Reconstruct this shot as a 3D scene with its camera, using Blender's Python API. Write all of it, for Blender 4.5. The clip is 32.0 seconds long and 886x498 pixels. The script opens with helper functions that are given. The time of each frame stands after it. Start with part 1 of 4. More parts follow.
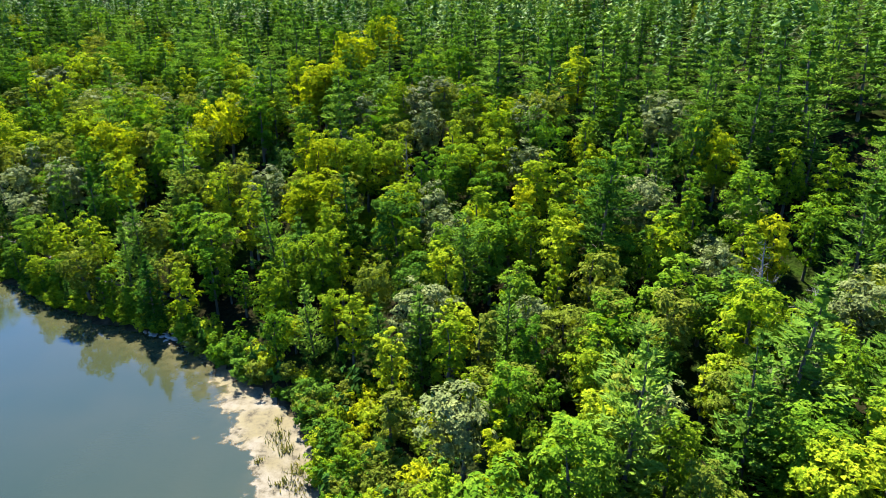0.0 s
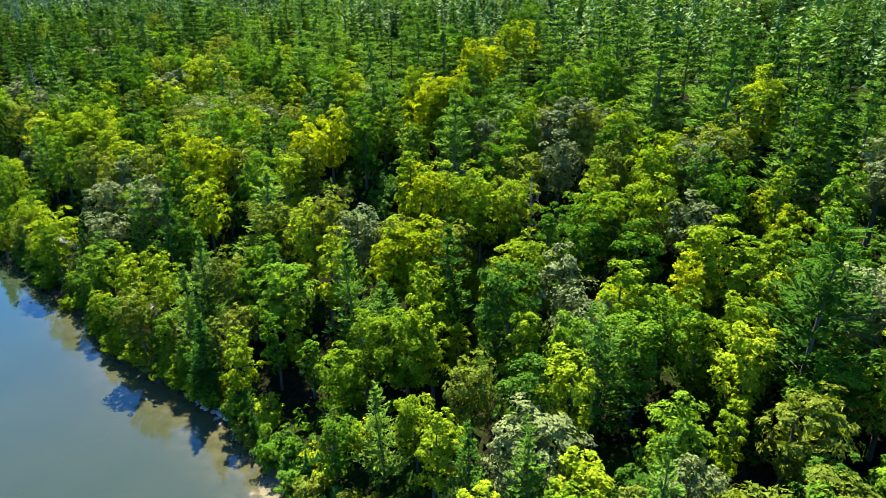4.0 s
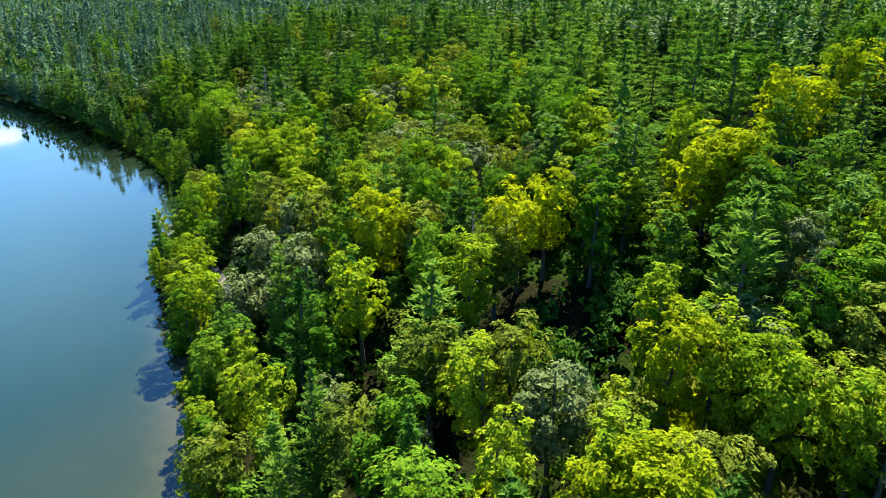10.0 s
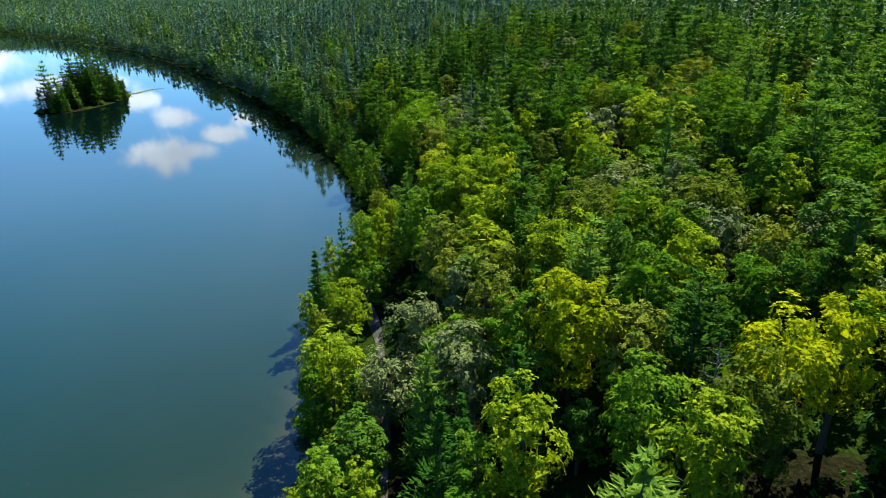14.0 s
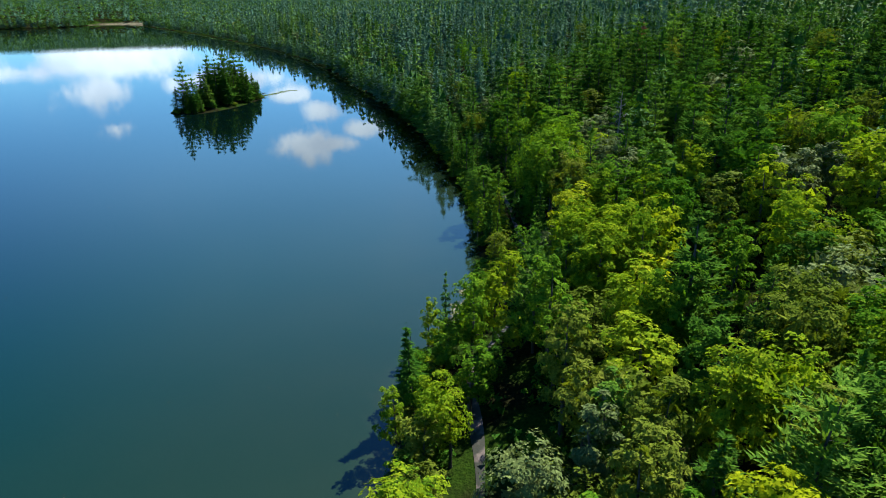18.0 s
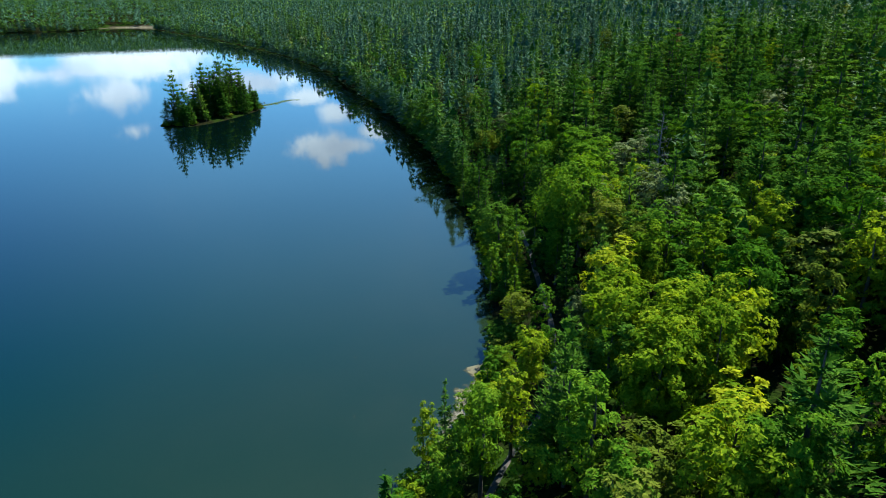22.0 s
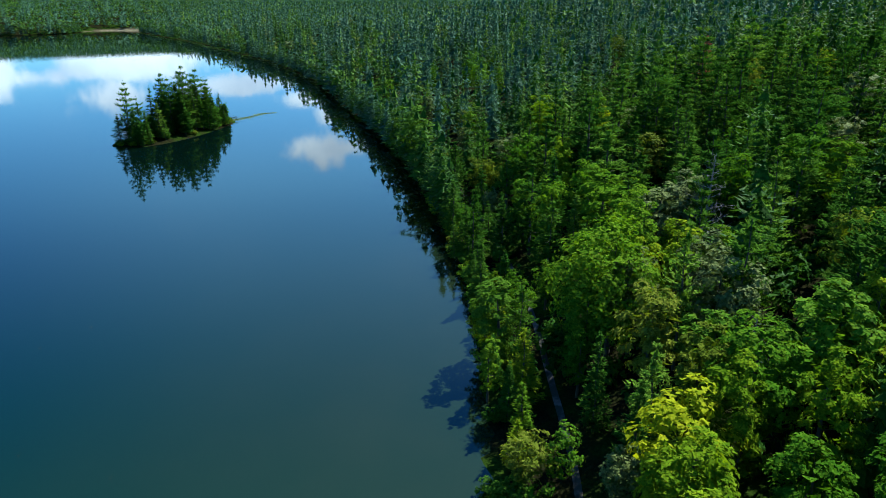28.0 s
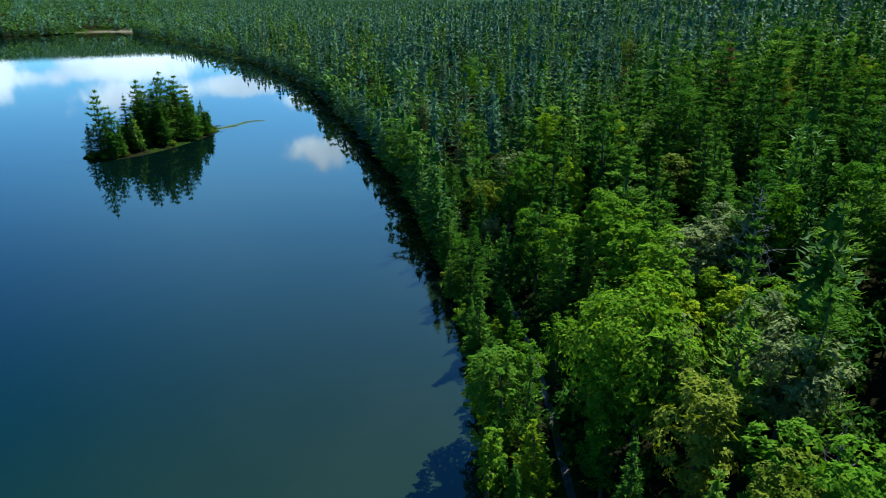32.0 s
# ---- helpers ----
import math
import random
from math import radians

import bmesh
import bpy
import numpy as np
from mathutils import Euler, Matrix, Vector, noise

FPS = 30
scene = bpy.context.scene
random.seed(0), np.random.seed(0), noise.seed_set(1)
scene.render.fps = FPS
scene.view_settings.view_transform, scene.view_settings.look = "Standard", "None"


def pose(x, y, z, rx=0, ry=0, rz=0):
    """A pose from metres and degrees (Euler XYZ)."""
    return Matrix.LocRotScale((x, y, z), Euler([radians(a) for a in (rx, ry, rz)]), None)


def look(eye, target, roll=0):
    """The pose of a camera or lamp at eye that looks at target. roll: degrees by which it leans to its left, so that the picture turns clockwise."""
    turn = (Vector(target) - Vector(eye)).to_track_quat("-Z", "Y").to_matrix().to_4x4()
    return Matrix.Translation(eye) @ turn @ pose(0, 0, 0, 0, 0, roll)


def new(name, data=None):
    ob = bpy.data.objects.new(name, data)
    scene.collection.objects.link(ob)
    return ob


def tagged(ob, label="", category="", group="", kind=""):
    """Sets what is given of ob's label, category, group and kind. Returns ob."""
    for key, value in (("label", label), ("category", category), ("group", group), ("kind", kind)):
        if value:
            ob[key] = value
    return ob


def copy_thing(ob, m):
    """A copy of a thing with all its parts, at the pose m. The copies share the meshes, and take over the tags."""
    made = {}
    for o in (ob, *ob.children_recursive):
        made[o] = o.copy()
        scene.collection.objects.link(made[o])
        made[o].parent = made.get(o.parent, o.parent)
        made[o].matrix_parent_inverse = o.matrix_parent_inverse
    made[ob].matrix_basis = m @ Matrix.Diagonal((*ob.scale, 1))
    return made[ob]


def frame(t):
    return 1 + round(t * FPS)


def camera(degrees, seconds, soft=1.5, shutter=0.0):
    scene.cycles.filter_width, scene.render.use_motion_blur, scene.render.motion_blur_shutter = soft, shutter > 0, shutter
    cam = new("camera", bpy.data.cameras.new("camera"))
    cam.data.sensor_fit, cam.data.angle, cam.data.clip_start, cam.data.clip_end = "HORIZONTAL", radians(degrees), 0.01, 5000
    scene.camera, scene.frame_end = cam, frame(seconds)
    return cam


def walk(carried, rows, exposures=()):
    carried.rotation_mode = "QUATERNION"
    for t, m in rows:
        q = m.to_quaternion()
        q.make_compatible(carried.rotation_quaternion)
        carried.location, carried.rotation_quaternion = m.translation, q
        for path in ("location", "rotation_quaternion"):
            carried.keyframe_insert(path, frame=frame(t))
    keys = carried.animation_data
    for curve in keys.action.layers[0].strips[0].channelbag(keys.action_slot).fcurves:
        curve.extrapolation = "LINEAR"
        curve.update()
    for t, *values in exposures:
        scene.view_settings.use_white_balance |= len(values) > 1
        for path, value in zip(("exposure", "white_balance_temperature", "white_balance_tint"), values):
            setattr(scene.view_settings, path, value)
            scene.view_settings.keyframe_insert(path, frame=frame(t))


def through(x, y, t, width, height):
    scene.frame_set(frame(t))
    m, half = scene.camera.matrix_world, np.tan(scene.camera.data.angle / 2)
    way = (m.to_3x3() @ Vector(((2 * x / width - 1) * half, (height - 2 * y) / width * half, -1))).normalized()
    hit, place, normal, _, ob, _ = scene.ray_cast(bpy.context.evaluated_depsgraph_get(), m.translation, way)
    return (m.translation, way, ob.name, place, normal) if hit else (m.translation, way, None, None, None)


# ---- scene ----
cam = camera(68.2, 32.0, 0.6)
METRES, EYE, TILT, LEAN, TURN = 220.0, 55.0, -21.8, 0.0, 0.0
ROWS = [
    (0.0, 0.0, 0.0, 0.0, -0.0, 0.0, 0.0),
    (0.5, 0.0006, 0.0126, 0.0051, 1.11, -0.07, -0.46),
    (1.0, 0.0013, 0.0274, 0.0112, 2.91, -0.12, -1.19),
    (1.5, 0.0015, 0.0436, 0.018, 4.28, -0.1, -1.76),
    (2.0, 0.0013, 0.0583, 0.0238, 5.46, -0.15, -2.19),
    (2.5, 0.0007, 0.073, 0.0295, 6.82, -0.22, -2.74),
    (3.0, -0.0004, 0.0885, 0.0356, 8.23, -0.31, -3.33),
    (3.5, -0.0022, 0.1052, 0.0424, 9.56, -0.37, -3.86),
    (5.5, -0.014, 0.1773, 0.071, 14.71, -0.78, -5.9),
    (6.0, -0.0179, 0.1935, 0.0775, 16.12, -0.91, -6.43),
    (6.5, -0.022, 0.2089, 0.0837, 17.61, -1.06, -7.0),
    (7.0, -0.0264, 0.2231, 0.0893, 19.12, -1.26, -7.58),
    (7.5, -0.0313, 0.2375, 0.095, 20.8, -1.51, -8.21),
    (8.0, -0.0369, 0.2522, 0.1012, 23.05, -1.83, -9.07),
    (8.5, -0.0431, 0.2669, 0.1069, 25.13, -2.2, -9.79),
    (9.0, -0.0501, 0.2816, 0.1128, 27.18, -2.55, -10.49),
    (9.5, -0.0578, 0.2963, 0.1188, 29.23, -2.91, -11.2),
    (10.0, -0.0662, 0.3106, 0.1246, 31.27, -3.31, -11.9),
    (10.5, -0.0754, 0.3249, 0.1301, 33.39, -3.68, -12.58),
    (11.0, -0.0846, 0.3382, 0.1358, 35.52, -4.13, -13.22),
    (11.5, -0.0937, 0.3502, 0.1405, 37.6, -4.62, -13.84),
    (12.0, -0.1034, 0.3623, 0.1454, 39.82, -5.19, -14.45),
    (12.5, -0.1141, 0.3743, 0.1506, 42.22, -5.83, -15.13),
    (13.0, -0.1257, 0.3865, 0.1554, 44.75, -6.51, -15.78),
    (13.5, -0.138, 0.3984, 0.1603, 47.29, -7.19, -16.45),
    (14.0, -0.1509, 0.4098, 0.1648, 49.83, -7.9, -17.05),
    (14.5, -0.1642, 0.4202, 0.1691, 52.36, -8.62, -17.62),
    (15.0, -0.1773, 0.4299, 0.1728, 54.7, -9.33, -18.1),
    (15.5, -0.1896, 0.4382, 0.1764, 56.54, -9.89, -18.46),
    (17.5, -0.2427, 0.4709, 0.1895, 60.71, -11.28, -19.18),
    (18.0, -0.2582, 0.4797, 0.1931, 61.94, -11.66, -19.39),
    (18.5, -0.2739, 0.4882, 0.1967, 63.15, -12.01, -19.58),
    (19.0, -0.2888, 0.4961, 0.1997, 63.43, -12.07, -19.59),
    (19.5, -0.3023, 0.5033, 0.2022, 63.41, -12.07, -19.55),
    (20.0, -0.3157, 0.5101, 0.2051, 63.38, -12.01, -19.53),
    (20.5, -0.329, 0.5169, 0.2079, 63.35, -11.98, -19.52),
    (21.0, -0.3423, 0.5241, 0.2105, 63.33, -11.94, -19.52),
    (21.5, -0.3552, 0.5309, 0.2131, 63.31, -11.89, -19.53),
    (22.0, -0.368, 0.5376, 0.2155, 63.3, -11.9, -19.56),
    (22.5, -0.3812, 0.5442, 0.2179, 63.26, -11.85, -19.61),
    (23.0, -0.3942, 0.5511, 0.2209, 63.26, -11.79, -19.55),
    (23.5, -0.4065, 0.5575, 0.2232, 63.23, -11.81, -19.54),
    (24.0, -0.4187, 0.5641, 0.2258, 63.23, -11.78, -19.53),
    (24.5, -0.4306, 0.5706, 0.228, 63.2, -11.73, -19.54),
    (25.0, -0.4422, 0.5765, 0.2304, 63.18, -11.73, -19.53),
    (25.5, -0.4537, 0.5822, 0.2327, 63.15, -11.72, -19.54),
    (27.5, -0.5037, 0.6079, 0.243, 63.1, -11.69, -19.53),
    (28.0, -0.5156, 0.6143, 0.2453, 63.08, -11.68, -19.53),
    (28.5, -0.5276, 0.6202, 0.2476, 63.06, -11.66, -19.55),
    (29.0, -0.5389, 0.6259, 0.25, 63.04, -11.64, -19.53),
    (29.5, -0.5495, 0.6315, 0.2524, 63.04, -11.6, -19.52),
    (30.0, -0.5589, 0.6364, 0.2542, 63.03, -11.59, -19.52),
    (30.5, -0.5679, 0.6413, 0.2561, 63.02, -11.57, -19.54),
    (31.0, -0.5768, 0.646, 0.2579, 63.02, -11.58, -19.54),
    (31.5, -0.5856, 0.6505, 0.2598, 63.03, -11.62, -19.55),
    (32.0, -0.5951, 0.6553, 0.2615, 63.11, -11.63, -19.58),
]

# seconds, stops, kelvin, tint
EXPOSURES = [(0.0, 2.76, 6450, 16), (6.0, 2.8, 6450, 11), (9.0, 2.7, 6400, 11), (13.0, 2.06, 6350, 10), (18.0, 1.70, 6080, 5), (32.0, 1.64, 5780, -1)]
walk(cam, [(t, pose(0, 0, EYE, TILT, LEAN, TURN) @ pose(METRES * x, METRES * y, METRES * z, 90 + pitch, roll, yaw)) for t, x, y, z, yaw, pitch, roll in ROWS],
     EXPOSURES)

# ---- light ----
SUN_YAW, SUN_UP = 20.0, 51.0     # degrees left of +y, degrees above the horizon
SUN_DIR = Vector((-math.sin(radians(SUN_YAW)) * math.cos(radians(SUN_UP)), math.cos(radians(SUN_YAW)) * math.cos(radians(SUN_UP)), math.sin(radians(SUN_UP))))
sun = new("sun", bpy.data.lights.new("sun", "SUN"))
sun.data.energy, sun.data.angle, sun.data.color = 5.0, radians(0.55), (1.0, 0.95, 0.86)
sun.matrix_world = look(SUN_DIR * 900, (0, 0, 0))


class Nodes:
    """Short hand for building node trees."""

    def __init__(self, tree):
        self.tree = tree
        tree.nodes.clear()

    def add(self, kind, values=None):
        node = self.tree.nodes.new(kind)
        for name, v in (values or {}).items():
            socket = node.inputs[name]
            if isinstance(v, bpy.types.NodeSocket):
                self.tree.links.new(v, socket)
            else:
                socket.default_value = v
        return node

    def math(self, op, a, b=0.0, c=0.0, clamp=False):
        node = self.add("ShaderNodeMath", {0: a, 1: b, 2: c})
        node.operation, node.use_clamp = op, clamp
        return node.outputs[0]

    def mix(self, f, a, b, blend="MIX"):
        node = self.tree.nodes.new("ShaderNodeMix")
        node.data_type, node.blend_type = "RGBA", blend
        for i, v in ((0, f), (6, a), (7, b)):
            if isinstance(v, bpy.types.NodeSocket):
                self.tree.links.new(v, node.inputs[i])
            else:
                node.inputs[i].default_value = v
        return node.outputs[2]

    def named(self, name):
        node = self.add("ShaderNodeAttribute")
        node.attribute_name = name
        return node.outputs["Fac"]

    def ramp(self, f, *stops):
        node = self.add("ShaderNodeValToRGB", {0: f})
        ramp = node.color_ramp
        while len(ramp.elements) < len(stops):
            ramp.elements.new(0.5)
        for e, (p, c) in zip(ramp.elements, stops):
            e.position, e.color = p, (*c, 1) if len(c) == 3 else c
        return node.outputs[0]

    def noise(self, vector, scale, detail=3.0, rough=0.5):
        return self.add("ShaderNodeTexNoise", {"Vector": vector, "Scale": scale, "Detail": detail, "Roughness": rough}).outputs[0]

    def step(self, v, low, high):
        node = self.add("ShaderNodeMapRange", {0: v, 1: low, 2: high})
        node.interpolation_type = "SMOOTHSTEP"
        return node.outputs[0]


def make_world():
    world = bpy.data.worlds.new("sky")
    scene.world = world
    world.use_nodes = True
    n = Nodes(world.node_tree)
    sky_node = n.add("ShaderNodeTexSky")
    sky_node.sky_type, sky_node.sun_disc = "NISHITA", False
    sky_node.sun_elevation, sky_node.sun_rotation = radians(SUN_UP), radians(-SUN_YAW)
    sky_node.altitude, sky_node.air_density, sky_node.dust_density, sky_node.ozone_density = 200.0, 1.0, 0.3, 4.0
    way = n.add("ShaderNodeTexCoord").outputs["Generated"]
    x, y, z = n.add("ShaderNodeSeparateXYZ", {0: way}).outputs
    yaw = n.math("MULTIPLY", n.math("ARCTAN2", n.math("MULTIPLY", x, -1.0), y), 57.2958)
    up = n.math("MULTIPLY", n.math("ARCSINE", z), 57.2958)
    sky = n.mix(1.0, sky_node.outputs[0], n.mix(n.step(up, 5.0, 30.0), (0.62, 0.98, 1.20, 1), (0.24, 0.78, 1.34, 1)), "MULTIPLY")
    puff = n.noise(way, 17.0, 7.0, 0.62)
    heap = None
    # cumulus: middle yaw, middle height, half width, half height in degrees, weight
    for cy, cu, wy, wu, k in ((75.5, 12.3, 3.0, 1.9, 1.0), (73.2, 12.4, 2.2, 1.0, 0.9), (74.0, 9.6, 1.9, 1.3, 0.9), (70.6, 11.2, 2.2, 0.9, 0.9), (68.0, 10.1, 2.4, 0.8, 0.8), (76.6, 8.2, 2.6, 0.8, 0.9),
                              (81.5, 7.0, 5.0, 1.0, 0.95), (89.6, 4.9, 6.5, 1.9, 1.0), (91.4, 7.4, 3.4, 2.0, 0.85), (90.1, 10.0, 1.8, 0.9, 0.55), (95.6, 5.7, 3.0, 1.1, 0.7), (99.0, 5.6, 2.2, 2.0, 0.95),
                              (64.0, 7.0, 8.0, 2.0, 0.5), (110.0, 8.0, 9.0, 3.0, 0.8),
                              (135.0, 14.0, 12.0, 4.0, 0.8), (-60.0, 12.0, 20.0, 5.0, 0.7), (-120.0, 16.0, 18.0, 6.0, 0.7), (180.0, 11.0, 14.0, 4.0, 0.8)):
        a = n.math("DIVIDE", n.math("SUBTRACT", yaw, cy), wy)
        b = n.math("DIVIDE", n.math("SUBTRACT", up, cu), wu)
        r = n.math("SQRT", n.math("ADD", n.math("MULTIPLY", a, a), n.math("MULTIPLY", b, b)))
        blob = n.math("MULTIPLY", n.math("SUBTRACT", 1.25, r), k)
        heap = blob if heap is None else n.math("MAXIMUM", heap, blob)
    heap = n.math("MAXIMUM", heap, -0.6)
    cover = n.step(n.math("ADD", heap, n.math("MULTIPLY", n.math("SUBTRACT", puff, 0.5), 2.1)), 0.22, 0.75)
    veil = n.math("MULTIPLY", n.step(n.noise(way, 3.2, 5.0), 0.5, 0.8), 0.10)
    thin = n.math("MULTIPLY", n.step(n.math("ABSOLUTE", n.math("SUBTRACT", yaw, 77.0)), 34.0, 5.0), n.math("MULTIPLY", n.step(up, 6.0, 16.0), n.step(up, 38.0, 20.0)))
    sky = n.mix(n.math("MULTIPLY", thin, 0.26), sky, (5.5, 11.0, 14.0, 1))
    cover = n.math("MAXIMUM", cover, veil)
    shade = n.ramp(n.noise(way, 9.0, 4.0), (0.3, (4.8, 5.9, 7.5)), (0.7, (9.2, 10.4, 11.4)))
    col = n.mix(cover, sky, shade)
    n.add("ShaderNodeOutputWorld", {"Surface": n.add("ShaderNodeBackground", {"Color": col, "Strength": 0.066}).outputs[0]})


make_world()


# ---- materials ----
def material(name, build):
    m = bpy.data.materials.new(name)
    m.use_nodes = True
    n = Nodes(m.node_tree)
    n.add("ShaderNodeOutputMaterial", {"Surface": build(n)})
    return m


def leaf_material(name, dark, mid, light, per_object=True, through=0.42, gloss=0.06, lace=0.0, shine=(1.9, 1.9, 0.45, 1), grain=5.0, ruffle=1.6):
    """Leaves: a tint of the tree, of the spray, of the patch in the crown and of each leaf; part of the light shines through. lace: reach of a leaf, beyond which is a gap; grain: leaves in a metre."""
    def build(n):
        tree = n.add("ShaderNodeObjectInfo").outputs["Random"] if per_object else n.named("tint")
        geo = n.add("ShaderNodeNewGeometry")
        spray, place = geo.outputs["Random Per Island"], geo.outputs["Position"]
        patch = n.noise(place, 0.45, 2.0)
        cell = n.add("ShaderNodeTexVoronoi", {"Vector": place, "Scale": grain})
        own = n.add("ShaderNodeSeparateColor", {0: cell.outputs["Color"]}).outputs[0]
        v = n.math("ADD", n.math("MULTIPLY", tree, 0.5), n.math("ADD", n.math("MULTIPLY", n.math("SUBTRACT", spray, 0.24), 0.40), n.math("MULTIPLY", n.math("SUBTRACT", patch, 0.36), 0.8)))
        v = n.math("MULTIPLY_ADD", n.math("SUBTRACT", own, 0.5), 0.46, v)
        col = n.ramp(v, (0.08, dark), (0.5, mid), (0.95, light))
        tilt = n.add("ShaderNodeVectorMath", {0: cell.outputs["Color"], 1: (0.5, 0.5, 0.5)})
        tilt.operation = "SUBTRACT"
        bent = n.add("ShaderNodeVectorMath", {0: tilt.outputs[0], 1: (ruffle, ruffle, ruffle), 2: geo.outputs["Normal"]})
        bent.operation = "MULTIPLY_ADD"
        normal = n.add("ShaderNodeVectorMath", {0: bent.outputs[0]})
        normal.operation = "NORMALIZE"
        face = n.add("ShaderNodeBsdfPrincipled", {"Base Color": col, "Roughness": 0.55, "Specular IOR Level": gloss, "Normal": normal.outputs[0]})
        glow = n.add("ShaderNodeBsdfTranslucent", {"Color": n.mix(1.0, col, shine, "MULTIPLY"), "Normal": normal.outputs[0]})
        leafy = n.add("ShaderNodeMixShader", {0: through, 1: face.outputs[0], 2: glow.outputs[0]}).outputs[0]
        if lace:
            gap = n.math("GREATER_THAN", cell.outputs["Distance"], lace)
            leafy = n.add("ShaderNodeMixShader", {0: gap, 1: leafy, 2: n.add("ShaderNodeBsdfTransparent").outputs[0]}).outputs[0]
        return leafy
    return material(name, build)


LEAF_COLOURS = {
    "gold": ((0.090, 0.126, 0.003), (0.160, 0.190, 0.004), (0.255, 0.262, 0.006)),
    "lime": ((0.051, 0.098, 0.004), (0.106, 0.158, 0.006), (0.204, 0.236, 0.009)),
    "green": ((0.022, 0.064, 0.004), (0.049, 0.108, 0.006), (0.108, 0.170, 0.010)),
    "deep": ((0.020, 0.054, 0.005), (0.038, 0.086, 0.008), (0.066, 0.120, 0.011)),
    "olive": ((0.044, 0.066, 0.006), (0.077, 0.100, 0.010), (0.130, 0.146, 0.018)),
    "grey": ((0.042, 0.060, 0.016), (0.074, 0.096, 0.026), (0.125, 0.148, 0.044)),
    "pine": ((0.016, 0.045, 0.005), (0.032, 0.078, 0.008), (0.067, 0.122, 0.012)),
    "pine_light": ((0.033, 0.078, 0.008), (0.064, 0.126, 0.013), (0.118, 0.180, 0.020)),
    "hemlock": ((0.011, 0.040, 0.004), (0.023, 0.066, 0.007), (0.048, 0.102, 0.009)),
    # far trees: the blue of distant haze is put into the leaf colour
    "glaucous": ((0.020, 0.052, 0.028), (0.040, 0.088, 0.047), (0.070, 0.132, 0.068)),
    "rust": ((0.07, 0.028, 0.018), (0.11, 0.045, 0.028), (0.15, 0.07, 0.04)),
}
THROUGH = {"gold": 0.34, "lime": 0.31, "green": 0.28, "deep": 0.24, "olive": 0.24, "grey": 0.18, "pine": 0.22, "pine_light": 0.26, "hemlock": 0.2, "glaucous": 0.18, "rust": 0.2}
GLOSS = {"grey": 0.02}
NEEDLES = ("pine", "pine_light", "hemlock", "glaucous", "rust")
SHINE = {k: (1.45, 1.55, 0.7, 1) if k in NEEDLES else (1.3, 1.35, 0.8, 1) if k == "grey" else (1.8, 1.8, 0.45, 1) for k in LEAF_COLOURS}
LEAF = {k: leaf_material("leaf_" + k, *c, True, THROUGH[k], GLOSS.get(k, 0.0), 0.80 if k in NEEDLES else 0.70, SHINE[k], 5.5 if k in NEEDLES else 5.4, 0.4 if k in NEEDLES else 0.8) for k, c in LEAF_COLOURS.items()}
# gloss raised on mid and far leaves, so its sheen stands in for haze
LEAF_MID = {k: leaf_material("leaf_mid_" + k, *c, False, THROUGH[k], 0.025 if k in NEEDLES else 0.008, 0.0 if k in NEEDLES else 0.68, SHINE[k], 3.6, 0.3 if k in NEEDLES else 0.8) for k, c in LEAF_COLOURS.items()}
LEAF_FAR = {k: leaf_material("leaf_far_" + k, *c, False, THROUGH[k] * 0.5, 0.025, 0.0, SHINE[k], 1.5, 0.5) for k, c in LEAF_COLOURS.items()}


def bark_build(dark, light):
    def build(n):
        p = n.add("ShaderNodeTexCoord").outputs["Object"]
        long = n.add("ShaderNodeMapping", {"Vector": p, "Scale": (6.0, 6.0, 0.9)}).outputs[0]
        g = n.noise(long, 2.0, 5.0, 0.6)
        col = n.mix(n.noise(p, 0.8, 3.0), n.ramp(g, (0.3, dark), (0.7, light)), (0.06, 0.066, 0.046, 1))
        bump = n.add("ShaderNodeBump", {"Height": g, "Strength": 0.6, "Distance": 0.05}).outputs[0]
        return n.add("ShaderNodeBsdfPrincipled", {"Base Color": col, "Roughness": 0.95, "Specular IOR Level": 0.1, "Normal": bump}).outputs[0]
    return build


BARK = material("bark_brown", bark_build((0.022, 0.017, 0.013), (0.075, 0.062, 0.050)))
BARK_PALE = material("bark_grey", bark_build((0.11, 0.102, 0.095), (0.27, 0.255, 0.245)))


def ground_build(n):
    p = n.add("ShaderNodeNewGeometry").outputs["Position"]
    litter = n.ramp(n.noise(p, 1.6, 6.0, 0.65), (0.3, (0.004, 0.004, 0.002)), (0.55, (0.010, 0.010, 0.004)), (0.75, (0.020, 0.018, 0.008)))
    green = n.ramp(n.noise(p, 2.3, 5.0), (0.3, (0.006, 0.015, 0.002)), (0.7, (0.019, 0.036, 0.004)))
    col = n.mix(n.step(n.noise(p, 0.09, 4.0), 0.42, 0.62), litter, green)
    grass = n.named("grass")
    lawn = n.ramp(n.noise(p, 1.1, 5.0), (0.3, (0.10, 0.13, 0.012)), (0.7, (0.24, 0.24, 0.030)))
    col = n.mix(grass, col, lawn)
    col = n.mix(n.named("sand"), col, n.ramp(n.noise(p, 0.2, 5.0), (0.3, (0.07, 0.066, 0.034)), (0.6, (0.15, 0.125, 0.082))))
    wet = n.named("bank")
    mud = n.ramp(n.noise(p, 0.9, 5.0), (0.3, (0.010, 0.008, 0.0045)), (0.7, (0.045, 0.036, 0.020)))
    col = n.mix(wet, col, mud)
    bump = n.add("ShaderNodeBump", {"Height": n.noise(p, 2.5, 6.0), "Strength": 0.8, "Distance": 0.3}).outputs[0]
    return n.add("ShaderNodeBsdfPrincipled", {"Base Color": col, "Roughness": 1.0, "Specular IOR Level": 0.0, "Normal": bump}).outputs[0]


